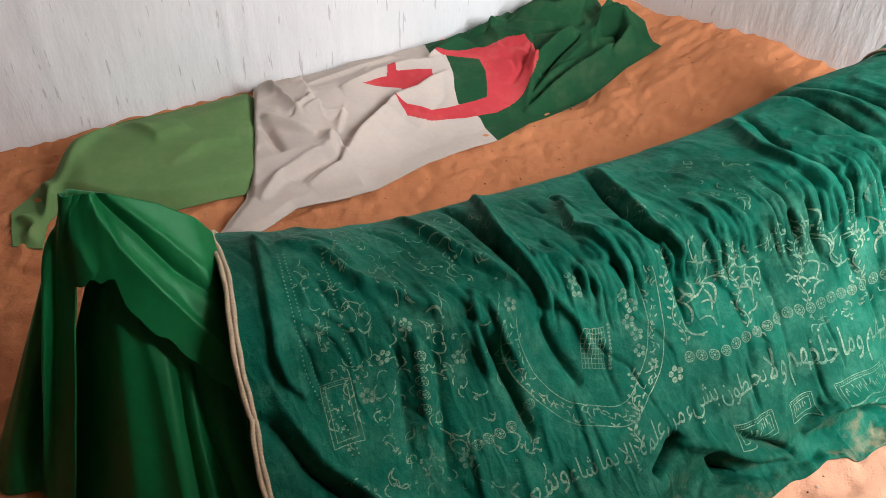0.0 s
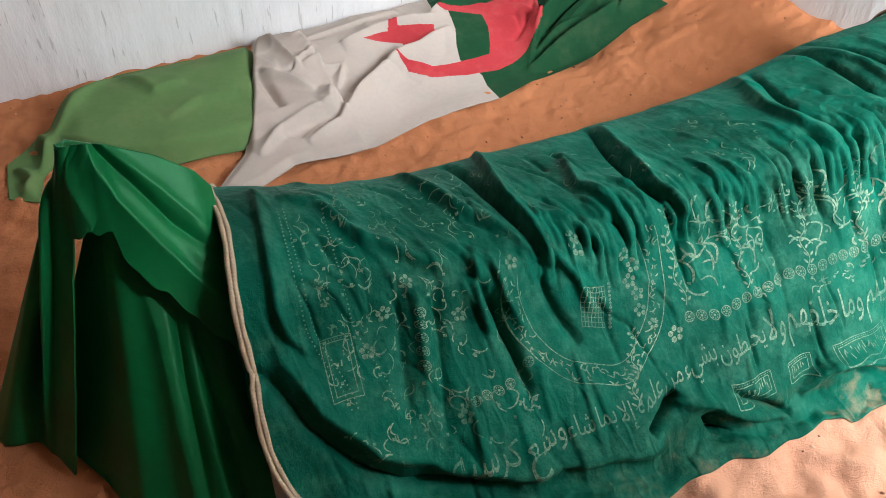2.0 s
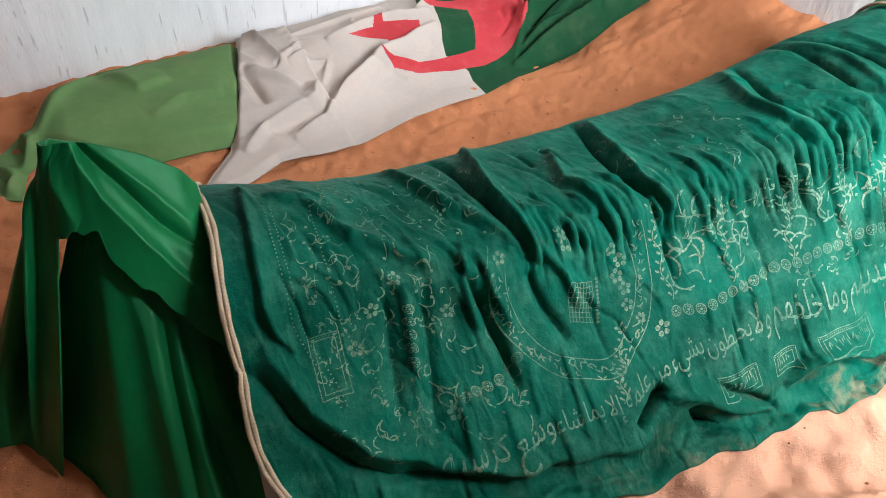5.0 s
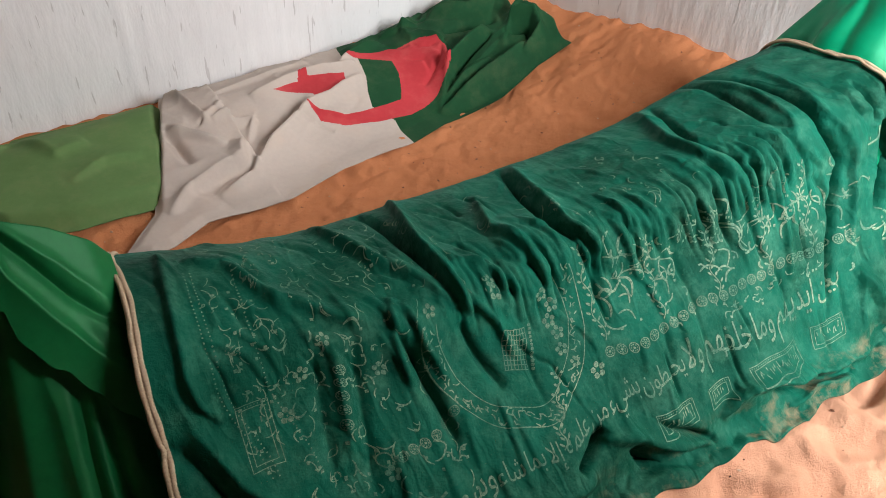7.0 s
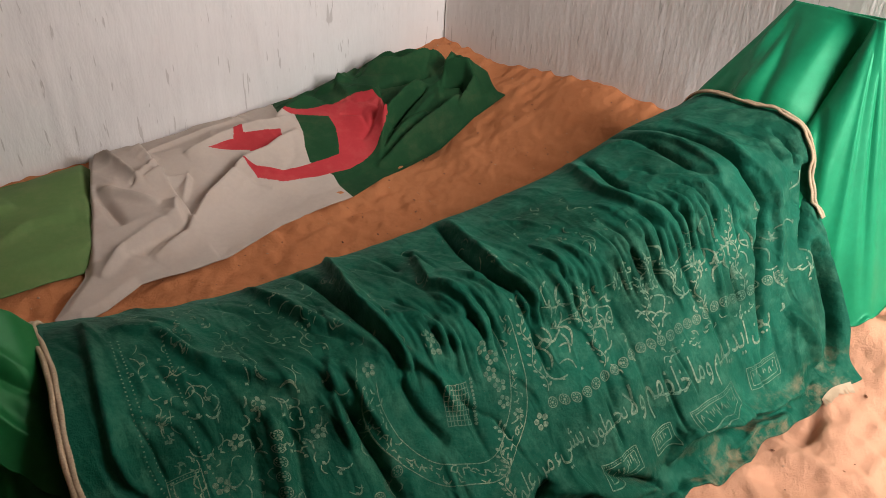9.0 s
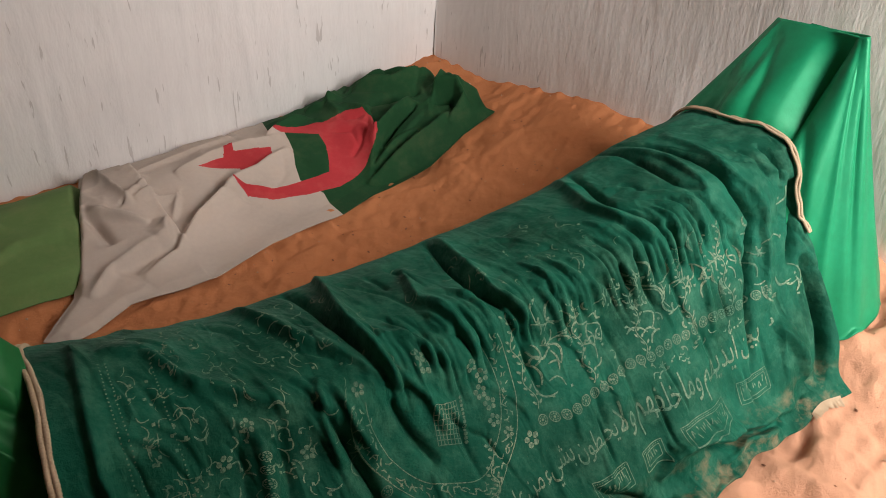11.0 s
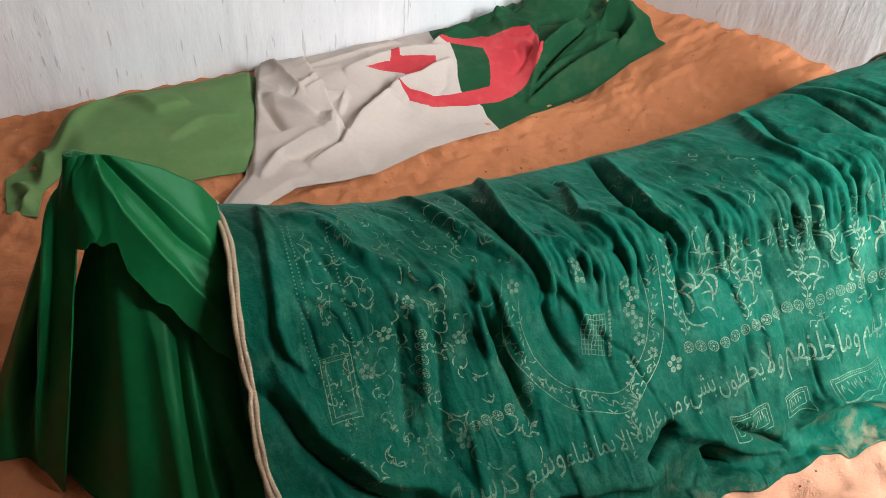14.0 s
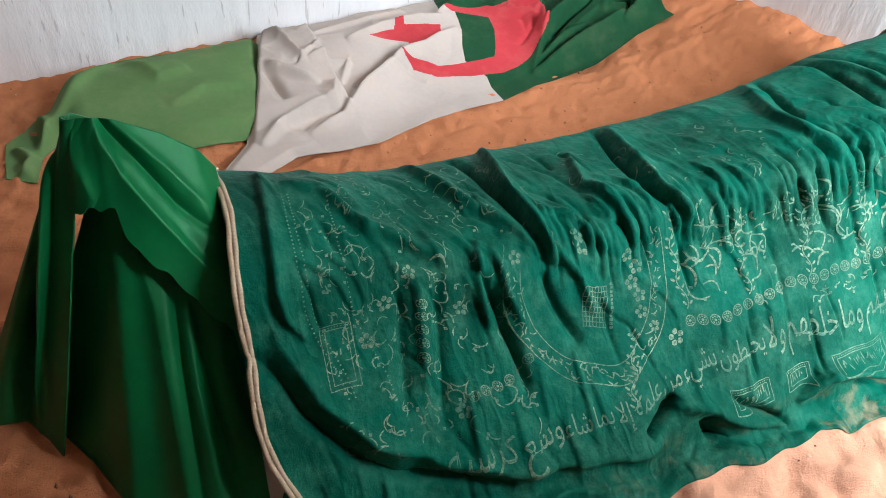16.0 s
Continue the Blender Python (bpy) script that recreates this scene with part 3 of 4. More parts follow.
UNDER_ROWS = [
    (0.0, (-0.20, 1.30, 0.58), (-0.47, 1.20, 0.0)),
    (0.16, (-0.205, 1.26, 0.61), (-0.375, 1.03, 0.0)),
    (0.28, (-0.20, 1.25, 0.61), (-0.315, 0.945, 0.0)),
    (0.36, (-0.185, 1.245, 0.60), (-0.275, 0.88, 0.0)),
    (0.60, (-0.13, 1.245, 0.575), (-0.16, 0.80, 0.0)),
    (0.85, (-0.05, 1.25, 0.52), (-0.01, 0.74, 0.0)),
    (1.0, (-0.014, 1.255, 0.47), (0.045, 0.71, 0.03)),
]
UNDER_FOLDS = [
    ([(0.40, 0.15), (0.467, 0.26), (0.536, 0.417), (0.555, 0.62), (0.574, 0.80), (0.58, 1.02)], 0.010, 0.05),
    ([(0.645, 0.36), (0.636, 0.41), (0.624, 0.54), (0.621, 0.74), (0.62, 1.02)], -0.012, 0.022),
    ([(0.69, 0.38), (0.683, 0.437), (0.671, 0.588), (0.68, 0.794), (0.69, 1.02)], 0.010, 0.022),
    ([(0.71, 0.38), (0.70, 0.45), (0.704, 0.58), (0.722, 0.75), (0.735, 1.02)], -0.014, 0.022),
    ([(0.80, 0.42), (0.775, 0.54), (0.80, 0.68), (0.87, 0.80), (0.90, 1.02)], 0.008, 0.026),
    ([(0.86, 0.40), (0.85, 0.50), (0.83, 0.60), (0.87, 0.74), (0.93, 0.88)], -0.020, 0.030),
]
OVER_FOLDS = [
    ([(0.19, 0.10), (0.235, 0.36), (0.263, 0.65), (0.285, 1.02)], 0.012, 0.018),
    ([(0.15, 0.10), (0.195, 0.36), (0.225, 0.65), (0.245, 1.02)], -0.024, 0.022),
    ([(0.48, -0.02), (0.505, 0.01), (0.60, 0.126), (0.70, 0.196), (0.815, 0.28), (0.96, 0.37)], 0.008, 0.030),
    ([(0.50, -0.02), (0.54, 0.01), (0.674, 0.085), (0.793, 0.16), (0.96, 0.22)], -0.006, 0.030),
    ([(0.55, -0.02), (0.586, 0.01), (0.737, 0.07), (0.92, 0.15)], 0.005, 0.025),
    ([(0.37, 0.03), (0.42, 0.12), (0.50, 0.20)], 0.004, 0.04),
]
head_drape = tagged(new("dark_green_drape"), "dark green satin cloth draped over the tomb's head stone", "cloth")
under(drape("under_layer", UNDER_ROWS, 200, 90, dark_satin, [(3.2, 0.004, 1.2)], seed=51,
      shape=lambda w, f: sum(crease(w, f, path, 0.55 * amp, 1.5 * wide) for path, amp, wide in UNDER_FOLDS) - 0.01 * f - 0.012), head_drape)


def opening(w):
    """How far down the outer layer reaches: whole at the side, cut away in a wavy arch at the front."""
    e = np.interp(w, [0.345, 0.357, 0.37, 0.395, 0.458, 0.575, 0.60, 0.655, 0.743, 0.834, 0.937, 1.0],
                  [1.0, 0.62, 0.36, 0.245, 0.216, 0.208, 0.262, 0.312, 0.350, 0.417, 0.472, 0.50])
    return e + 0.005 * np.sin(w * 75)


under(drape("over_layer", HEAD_ROWS, 320, 100, dark_satin, [(2.1, 0.003, 0.3)], trim=opening, lift=0.012, seed=52,
      shape=lambda w, f: sum(crease(w, f, *c) for c in OVER_FOLDS)), head_drape, "outer layer of dark green satin with a wavy cut edge")

FOOT_ROWS = [
    (0.0, (1.93, 1.30, 0.82), (1.95, 1.62, 0.25)),
    (0.15, (1.91, 1.28, 0.835), (1.70, 1.50, 0.40)),
    (0.28, (1.90, 1.265, 0.84), (1.67, 1.38, 0.452)),
    (0.45, (1.90, 1.16, 0.848), (1.67, 1.20, 0.535)),
    (0.58, (1.895, 1.05, 0.855), (1.67, 1.03, 0.485)),
    (0.70, (1.90, 1.035, 0.857), (1.72, 0.86, 0.16)),
    (0.82, (1.905, 1.03, 0.857), (1.84, 0.77, 0.10)),
    (0.92, (1.92, 1.04, 0.855), (1.98, 0.77, 0.15)),
    (1.0, (1.93, 1.08, 0.85), (2.10, 0.88, 0.2)),
    (1.15, (1.93, 1.2, 0.84), (2.12, 1.2, 0.25)),
]
FOOT_FOLDS = [
    ([(0.30, 0.15), (0.36, 0.50), (0.40, 0.95)], 0.008, 0.020),
    ([(0.34, 0.10), (0.42, 0.45), (0.47, 0.90)], -0.007, 0.018),
    ([(0.48, 0.08), (0.50, 0.45), (0.52, 0.85)], 0.007, 0.020),
    ([(0.60, 0.45), (0.64, 0.70), (0.70, 1.0)], -0.010, 0.016),
    ([(0.70, 0.10), (0.73, 0.50), (0.75, 1.0)], 0.008, 0.014),
    ([(0.80, 0.15), (0.81, 0.50), (0.83, 1.0)], -0.008, 0.014),
]
foot_drape = tagged(new("bright_green_drape"), "shiny bright green satin cloth draped over the tall end stone", "cloth")
under(drape("cloth", FOOT_ROWS, 170, 80, bright_satin, [(5, 0.010, 1.0), (11, 0.003, 0.2)], seed=61,
      shape=lambda w, f: sum(crease(w, f, path, 0.5 * amp, 1.3 * wide) for path, amp, wide in FOOT_FOLDS) - 0.075 * gauss(w - 0.565, 0.05) * np.sin(math.pi * f ** 0.7) + (0.014 * gauss(w - 0.33 - 0.12 * f, 0.03) + 0.012 * gauss(w - 0.24 - 0.2 * f, 0.03)) * np.sin(math.pi * f) - 0.022 * S((f - 0.6) / 0.3) * S((0.72 - w) / 0.1)), foot_drape)

# ---- the second grave ----
def olive_base(x, y):
    return sand_low(x, y) + (0.095 + 0.01 * x) * S((y - 2.06) / 0.10) * S((x + 0.20) / 0.16) * (0.6 + 0.4 * S((y - 2.1) / 0.35)) * (0.12 + 0.88 * S((2.76 - y) / 0.30)) - 0.004


def mound(x, y):
    m = sand_low(x, y) + 0.07 * gauss(y - 2.42, 0.28) * S((x + 0.35) / 0.3) * S((2.25 - x) / 0.3)
    bunch = 0.035 * S((x - 1.45) / 0.2) * S((2.12 - x) / 0.2) * S((y - 2.0) / 0.2) * S((2.8 - y) / 0.15)
    return np.maximum(m + bunch, np.where(x < 0.75, olive_base(x, y) + 0.012, 0))


def inside(x, y, poly):
    res = np.zeros(x.shape, bool)
    n = len(poly)
    for k in range(n):
        (a, b), (c, d) = poly[k], poly[(k + 1) % n]
        if b == d:
            continue
        hit = ((b > y) != (d > y)) & (x < (c - a) * (y - b) / (d - b) + a)
        res ^= hit
    return res


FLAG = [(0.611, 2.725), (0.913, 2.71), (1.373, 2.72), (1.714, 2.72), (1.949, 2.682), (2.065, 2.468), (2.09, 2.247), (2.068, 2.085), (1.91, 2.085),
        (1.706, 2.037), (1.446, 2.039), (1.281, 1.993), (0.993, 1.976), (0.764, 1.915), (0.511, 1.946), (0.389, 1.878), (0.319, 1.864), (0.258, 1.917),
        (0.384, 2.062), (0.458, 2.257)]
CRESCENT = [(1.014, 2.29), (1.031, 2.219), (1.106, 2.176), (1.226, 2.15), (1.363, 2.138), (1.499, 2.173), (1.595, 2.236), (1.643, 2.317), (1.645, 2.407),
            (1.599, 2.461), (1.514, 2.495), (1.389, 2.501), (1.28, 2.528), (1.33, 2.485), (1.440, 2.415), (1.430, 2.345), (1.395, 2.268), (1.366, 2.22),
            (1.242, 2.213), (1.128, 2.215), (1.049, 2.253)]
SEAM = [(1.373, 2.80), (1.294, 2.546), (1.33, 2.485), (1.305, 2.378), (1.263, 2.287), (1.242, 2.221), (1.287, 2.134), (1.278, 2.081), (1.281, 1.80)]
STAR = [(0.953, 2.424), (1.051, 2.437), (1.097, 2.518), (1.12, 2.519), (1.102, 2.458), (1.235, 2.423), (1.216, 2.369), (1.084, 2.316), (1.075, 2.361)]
WHITE_FOLDS = [
    ([(0.763, 2.416), (0.664, 2.333), (0.64, 2.45), (0.609, 2.69)], 0.018, 0.010),
    ([(0.767, 2.226), (0.825, 2.314), (0.738, 2.337), (0.68, 2.32)], 0.016, 0.009),
    ([(0.42, 2.02), (0.517, 2.081), (0.614, 2.105), (0.705, 2.119), (0.739, 2.207)], 0.024, 0.018),
    ([(0.52, 2.35), (0.536, 2.287), (0.547, 2.153)], -0.014, 0.022),
    ([(0.48, 2.36), (0.58, 2.29), (0.68, 2.20)], 0.018, 0.014),
    ([(0.579, 2.016), (0.718, 2.068), (0.84, 2.181), (1.02, 2.286), (1.125, 2.312), (1.298, 2.394)][::-1], 0.024, 0.022),
    ([(0.80, 2.19), (0.93, 2.29), (1.05, 2.36)], -0.012, 0.020),
    ([(0.865, 2.444), (0.956, 2.448), (1.113, 2.484), (1.31, 2.474)][::-1], 0.018, 0.014),
    ([(0.70, 2.52), (0.90, 2.57), (1.20, 2.63)], 0.010, 0.022),
]
GREEN_FOLDS = [
    ([(1.627, 2.66), (1.57, 2.547), (1.573, 2.47)], 0.009, 0.016),
    ([(1.50, 2.62), (1.56, 2.58), (1.64, 2.56)], 0.010, 0.012),
    ([(1.469, 2.11), (1.593, 2.246), (1.662, 2.391), (1.614, 2.52)], 0.014, 0.014),
    ([(1.84, 2.35), (1.654, 2.274), (1.57, 2.235)], 0.028, 0.016),
    ([(1.84, 2.31), (1.70, 2.26), (1.60, 2.21)], -0.020, 0.012),
    ([(2.02, 2.36), (1.921, 2.296), (1.976, 2.231), (1.967, 2.168), (1.86, 2.125)], 0.026, 0.013),
    ([(1.90, 2.27), (1.95, 2.215), (1.93, 2.16)], -0.024, 0.012),
    ([(2.08, 2.15), (2.0, 2.24), (1.98, 2.36)], 0.022, 0.016),
    ([(1.902, 2.165), (1.816, 2.14), (1.654, 2.125), (1.46, 2.105)], 0.024, 0.015),
    ([(1.76, 2.20), (1.62, 2.18), (1.52, 2.15)], 0.014, 0.014),
    ([(1.694, 2.609), (1.842, 2.491), (2.02, 2.42)][::-1], 0.026, 0.020),
    ([(1.75, 2.66), (1.90, 2.60), (2.0, 2.50)][::-1], 0.018, 0.022),
    ([(1.70, 2.45), (1.80, 2.42), (1.90, 2.36)][::-1], -0.014, 0.020),
    ([(1.48, 2.57), (1.36, 2.54), (1.25, 2.50)], 0.016, 0.014),
]
FLAG_FOLDS = WHITE_FOLDS + [(path, 1.35 * amp, w) for path, amp, w in GREEN_FOLDS]


def crumples(seed, count, box, lo, hi, amp, wide):
    r = np.random.RandomState(seed)
    out = []
    for _ in range(count):
        x, y, a, l = r.uniform(box[0], box[1]), r.uniform(box[2], box[3]), r.uniform(0, math.pi), r.uniform(lo, hi)
        bend = r.uniform(-0.4, 0.4) * l
        p = [(x, y), (x + 0.5 * l * math.cos(a) - bend * math.sin(a), y + 0.5 * l * math.sin(a) + bend * math.cos(a)), (x + l * math.cos(a), y + l * math.sin(a))]
        out.append((p, r.choice([-1, 1, 1]) * amp * r.uniform(0.4, 1), r.uniform(wide, 2 * wide)))
    return out


FLAG_FOLDS += crumples(5, 18, (1.45, 1.95, 2.10, 2.62), 0.10, 0.30, 0.008, 0.009)
FLAG_FOLDS += crumples(6, 22, (0.40, 1.2, 1.95, 2.65), 0.10, 0.30, 0.004, 0.010)


def lying_cloth(name, outline, folds, seed, base, mats, paint, step=0.006, wrinkle=0.004, lines=()):
    """A cloth spread on the ground: its outline is filled by a fine grid whose rim is drawn onto the outline."""
    o = np.array(outline)
    xs, ys = np.arange(o[:, 0].min() - step, o[:, 0].max() + 2 * step, step), np.arange(o[:, 1].min() - step, o[:, 1].max() + 2 * step, step)
    X, Y = np.meshgrid(xs, ys)
    closed = [*outline, outline[0]]
    ins = inside(X, Y, outline)
    rim, _, _ = path_distance(X, Y, closed)
    # points just outside are pulled to the edge
    GX, GY = X.copy(), Y.copy()
    for k in range(len(closed) - 1):
        (a, b), (c, e) = closed[k], closed[k + 1]
        ll = (c - a) ** 2 + (e - b) ** 2
        t = np.clip(((X - a) * (c - a) + (Y - b) * (e - b)) / ll, 0, 1)
        r = np.hypot(X - a - t * (c - a), Y - b - t * (e - b))
        sel = (np.abs(r - rim) < 1e-9) & ~ins
        GX, GY = np.where(sel, a + t * (c - a), GX), np.where(sel, b + t * (e - b), GY)
    # points beside a seam lie on it
    for line in lines:
        for (a, b), (c, e) in zip(line, line[1:]):
            t = np.clip(((GX - a) * (c - a) + (GY - b) * (e - b)) / ((c - a) ** 2 + (e - b) ** 2), 0, 1)
            qx, qy = a + t * (c - a), b + t * (e - b)
            sel = ins & (np.hypot(X - qx, Y - qy) < 0.55 * step)
            GX, GY = np.where(sel, qx, GX), np.where(sel, qy, GY)
    h = base(GX, GY) + 0.006
    for path, amp, w in folds:
        h = h + crease(GX, GY, path, amp, w)
    h = h + wrinkle * Waves(seed, 15, 70, 40)(GX, GY)
    for _ in range(1):
        h[1:-1, 1:-1] = (4 * h[1:-1, 1:-1] + h[:-2, 1:-1] + h[2:, 1:-1] + h[1:-1, :-2] + h[1:-1, 2:]) / 8
    edge = np.where(ins, S(rim / 0.035), 0)
    low = sand_low(GX, GY) + 0.010 * ripple(GX, GY) + 0.009
    h = np.maximum(h * edge + (low + 0.004 * np.clip(Waves(seed + 1, 15, 50)(GX, GY), 0, 1)) * (1 - edge), low)
    used = ins[:-1, :-1] | ins[1:, :-1] | ins[:-1, 1:] | ins[1:, 1:]
    m = len(xs)
    faces, mi = [], []
    cx, cy = ((g[:-1, :-1] + g[1:, :-1] + g[:-1, 1:] + g[1:, 1:]) / 4 for g in (GX, GY))
    col = paint(cx, cy)
    for r, c in np.argwhere(used):
        faces.append((int(r * m + c), int(r * m + c + 1), int((r + 1) * m + c + 1), int((r + 1) * m + c)))
        mi.append(int(col[r, c]))
    verts = np.stack([GX, GY, h], -1).reshape(-1, 3)
    keep = np.unique(np.array(faces))
    back = -np.ones(len(verts), int)
    back[keep] = np.arange(len(keep))
    faces = [tuple(int(back[q]) for q in f) for f in faces]
    ob = mesh_from(name, verts[keep], faces, mats)
    ob.data.polygons.foreach_set("material_index", mi)
    return thicken(ob, 0.003, 0)


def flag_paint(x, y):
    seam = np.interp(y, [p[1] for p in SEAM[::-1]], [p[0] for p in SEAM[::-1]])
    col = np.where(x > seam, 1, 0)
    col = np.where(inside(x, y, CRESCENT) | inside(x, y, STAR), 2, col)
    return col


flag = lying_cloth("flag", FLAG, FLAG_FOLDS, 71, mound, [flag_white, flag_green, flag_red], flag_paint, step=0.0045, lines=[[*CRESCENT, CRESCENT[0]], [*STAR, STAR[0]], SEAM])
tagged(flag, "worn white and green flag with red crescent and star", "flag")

OLIVE = [(-0.184, 2.432), (-0.235, 2.36), (-0.286, 2.309), (-0.296, 2.13), (-0.217, 2.081), (-0.19, 2.20), (-0.130, 2.28), (0.0, 2.16), (0.174, 2.109), (0.407, 2.095),
         (0.47, 2.12), (0.52, 2.30), (0.60, 2.66), (0.50, 2.70), (0.1, 2.715), (0.02, 2.62)]
OLIVE_FOLDS = [
    ([(-0.15, 2.30), (-0.05, 2.45), (0.10, 2.62)], 0.012, 0.03),
    ([(0.12, 2.60), (0.20, 2.40), (0.30, 2.42)], 0.010, 0.03),
    ([(0.20, 2.25), (0.32, 2.30), (0.44, 2.28)], 0.008, 0.025),
    ([(-0.19, 2.40), (-0.16, 2.30), (-0.20, 2.15)], 0.030, 0.022),
    ([(-0.27, 2.28), (-0.22, 2.18), (-0.26, 2.10)], 0.020, 0.02),
]


olive = lying_cloth("light_green_cloth", OLIVE, OLIVE_FOLDS, 81, olive_base, [olive_cotton], lambda x, y: np.zeros(x.shape, int), wrinkle=0.002)
tagged(olive, "faded light green cotton cloth stretched over a low grave", "cloth")


# ---- embroidery ----
FORMS = {"\u0627": "\uFE8D\uFE8E", "\u0623": "\uFE83\uFE84", "\u0625": "\uFE87\uFE88", "\u0628": "\uFE8F\uFE90\uFE91\uFE92", "\u062E": "\uFEA5\uFEA6\uFEA7\uFEA8", "\u062D": "\uFEA1\uFEA2\uFEA3\uFEA4",
         "\u062F": "\uFEA9\uFEAA", "\u0631": "\uFEAD\uFEAE", "\u0633": "\uFEB1\uFEB2\uFEB3\uFEB4", "\u0634": "\uFEB5\uFEB6\uFEB7\uFEB8", "\u0637": "\uFEC1\uFEC2\uFEC3\uFEC4",
         "\u0639": "\uFEC9\uFECA\uFECB\uFECC", "\u0641": "\uFED1\uFED2\uFED3\uFED4", "\u0643": "\uFED9\uFEDA\uFEDB\uFEDC", "\u0644": "\uFEDD\uFEDE\uFEDF\uFEE0",
         "\u0645": "\uFEE1\uFEE2\uFEE3\uFEE4", "\u0646": "\uFEE5\uFEE6\uFEE7\uFEE8", "\u0647": "\uFEE9\uFEEA\uFEEB\uFEEC", "\u0648": "\uFEED\uFEEE",
         "\u064A": "\uFEF1\uFEF2\uFEF3\uFEF4", "\u0621": "\uFE80"}


def joined(text):
    """Arabic letters in their joined forms, in the order in which they stand from left to right."""
    words = []
    for word in text.split():
        out, k, linked = [], 0, False
        while k < len(word):
            ch = word[k]
            if ch == "\u0644" and word[k + 1:k + 2] == "\u0627":
                out.append("\uFEFC" if linked else "\uFEFB")
                linked, k = False, k + 2
                continue
            f = FORMS[ch]
            nxt = k + 1 < len(word) and word[k + 1] != "\u0621"
            onward = nxt and len(f) == 4
            out.append(f[3] if linked and onward else f[1] if linked and len(f) > 1 else f[2] if onward else f[0])
            linked, k = onward, k + 1
        words.append("".join(reversed(out)))
    return " ".join(reversed(words))


def text_mesh(text, size):
    cu = bpy.data.curves.new("writing", "FONT")
    cu.body, cu.size, cu.resolution_u, cu.offset = text, size, 3, 0.0
    ob = new("writing", cu)
    bpy.context.view_layer.update()
    me = bpy.data.meshes.new_from_object(ob.evaluated_get(bpy.context.evaluated_depsgraph_get()))
    bpy.data.objects.remove(ob)
    return me


def lay_on_cover(me, place):
    """Cut a flat mesh finely and lay it on the cover; place(x, y) gives u, d."""
    bm = bmesh.new()
    bm.from_mesh(me)
    xs = [v.co.x for v in bm.verts]
    ys = [v.co.y for v in bm.verts]
    for axis, lo, hi in ((0, min(xs), max(xs)), (1, min(ys), max(ys))):
        no = (1, 0, 0) if axis == 0 else (0, 1, 0)
        for c in np.arange(lo + 0.008, hi, 0.008):
            bmesh.ops.bisect_plane(bm, geom=bm.verts[:] + bm.edges[:] + bm.faces[:], plane_co=tuple(c * q for q in no), plane_no=no)
    p = np.array([v.co[:2] for v in bm.verts])
    u, d = place(p[:, 0], p[:, 1])
    for v, q in zip(bm.verts, on_cover(u, d, 0.0030)):
        v.co = q
    bm.to_mesh(me)
    bm.free()
    return me


def writing(text, u_right, u_left, tall):
    """One line of writing, a part for each word, read from right to left."""
    shapes = []
    for word in text.split():
        me = text_mesh(joined(word), 0.1)
        xs = np.array([v.co.x for v in me.vertices])
        shapes.append((me, xs.min(), xs.max()))
    gap = 0.018
    total = sum(b - a for _, a, b in shapes) + gap * (len(shapes) - 1)
    k, at = (u_right - u_left) / total, u_right
    for me, a, b in shapes:
        at -= (b - a) * k
        for v in me.vertices:
            v.co.x, v.co.y = at + (v.co.x - a) * k, v.co.y * k * tall
        lay_on_cover(me, lambda x, y: (x, word_line(x) + y))
        under(link_mesh("embroidered_word", me, thread, False), cover, "bold pale embroidered Arabic word")
        at -= gap * k


def word_line(u):
    """How far up the front the line of writing stands at u."""
    return np.interp(u, [0.30, 0.45, 0.56, 0.69, 0.80, 0.92, 1.05, 1.25, 1.40, 1.55], [0.082, 0.105, 0.125, 0.140, 0.165, 0.188, 0.194, 0.196, 0.204, 0.235])


writing("\u0628\u064A\u0646", 1.525, 1.455, 1.25)
writing("\u0623\u064A\u062F\u064A\u0647\u0645 \u0648\u0645\u0627 \u062E\u0644\u0641\u0647\u0645 \u0648\u0644\u0627", 1.445, 1.05, 1.75)
writing("\u064A\u062D\u064A\u0637\u0648\u0646 \u0628\u0634\u064A\u0621 \u0645\u0646 \u0639\u0644\u0645\u0647", 1.045, 0.705, 1.65)
writing("\u0625\u0644\u0627 \u0628\u0645\u0627 \u0634\u0627\u0621", 0.695, 0.55, 1.45)
writing("\u0648\u0633\u0639 \u0643\u0631\u0633\u064A\u0647", 0.545, 0.315, 1.35)


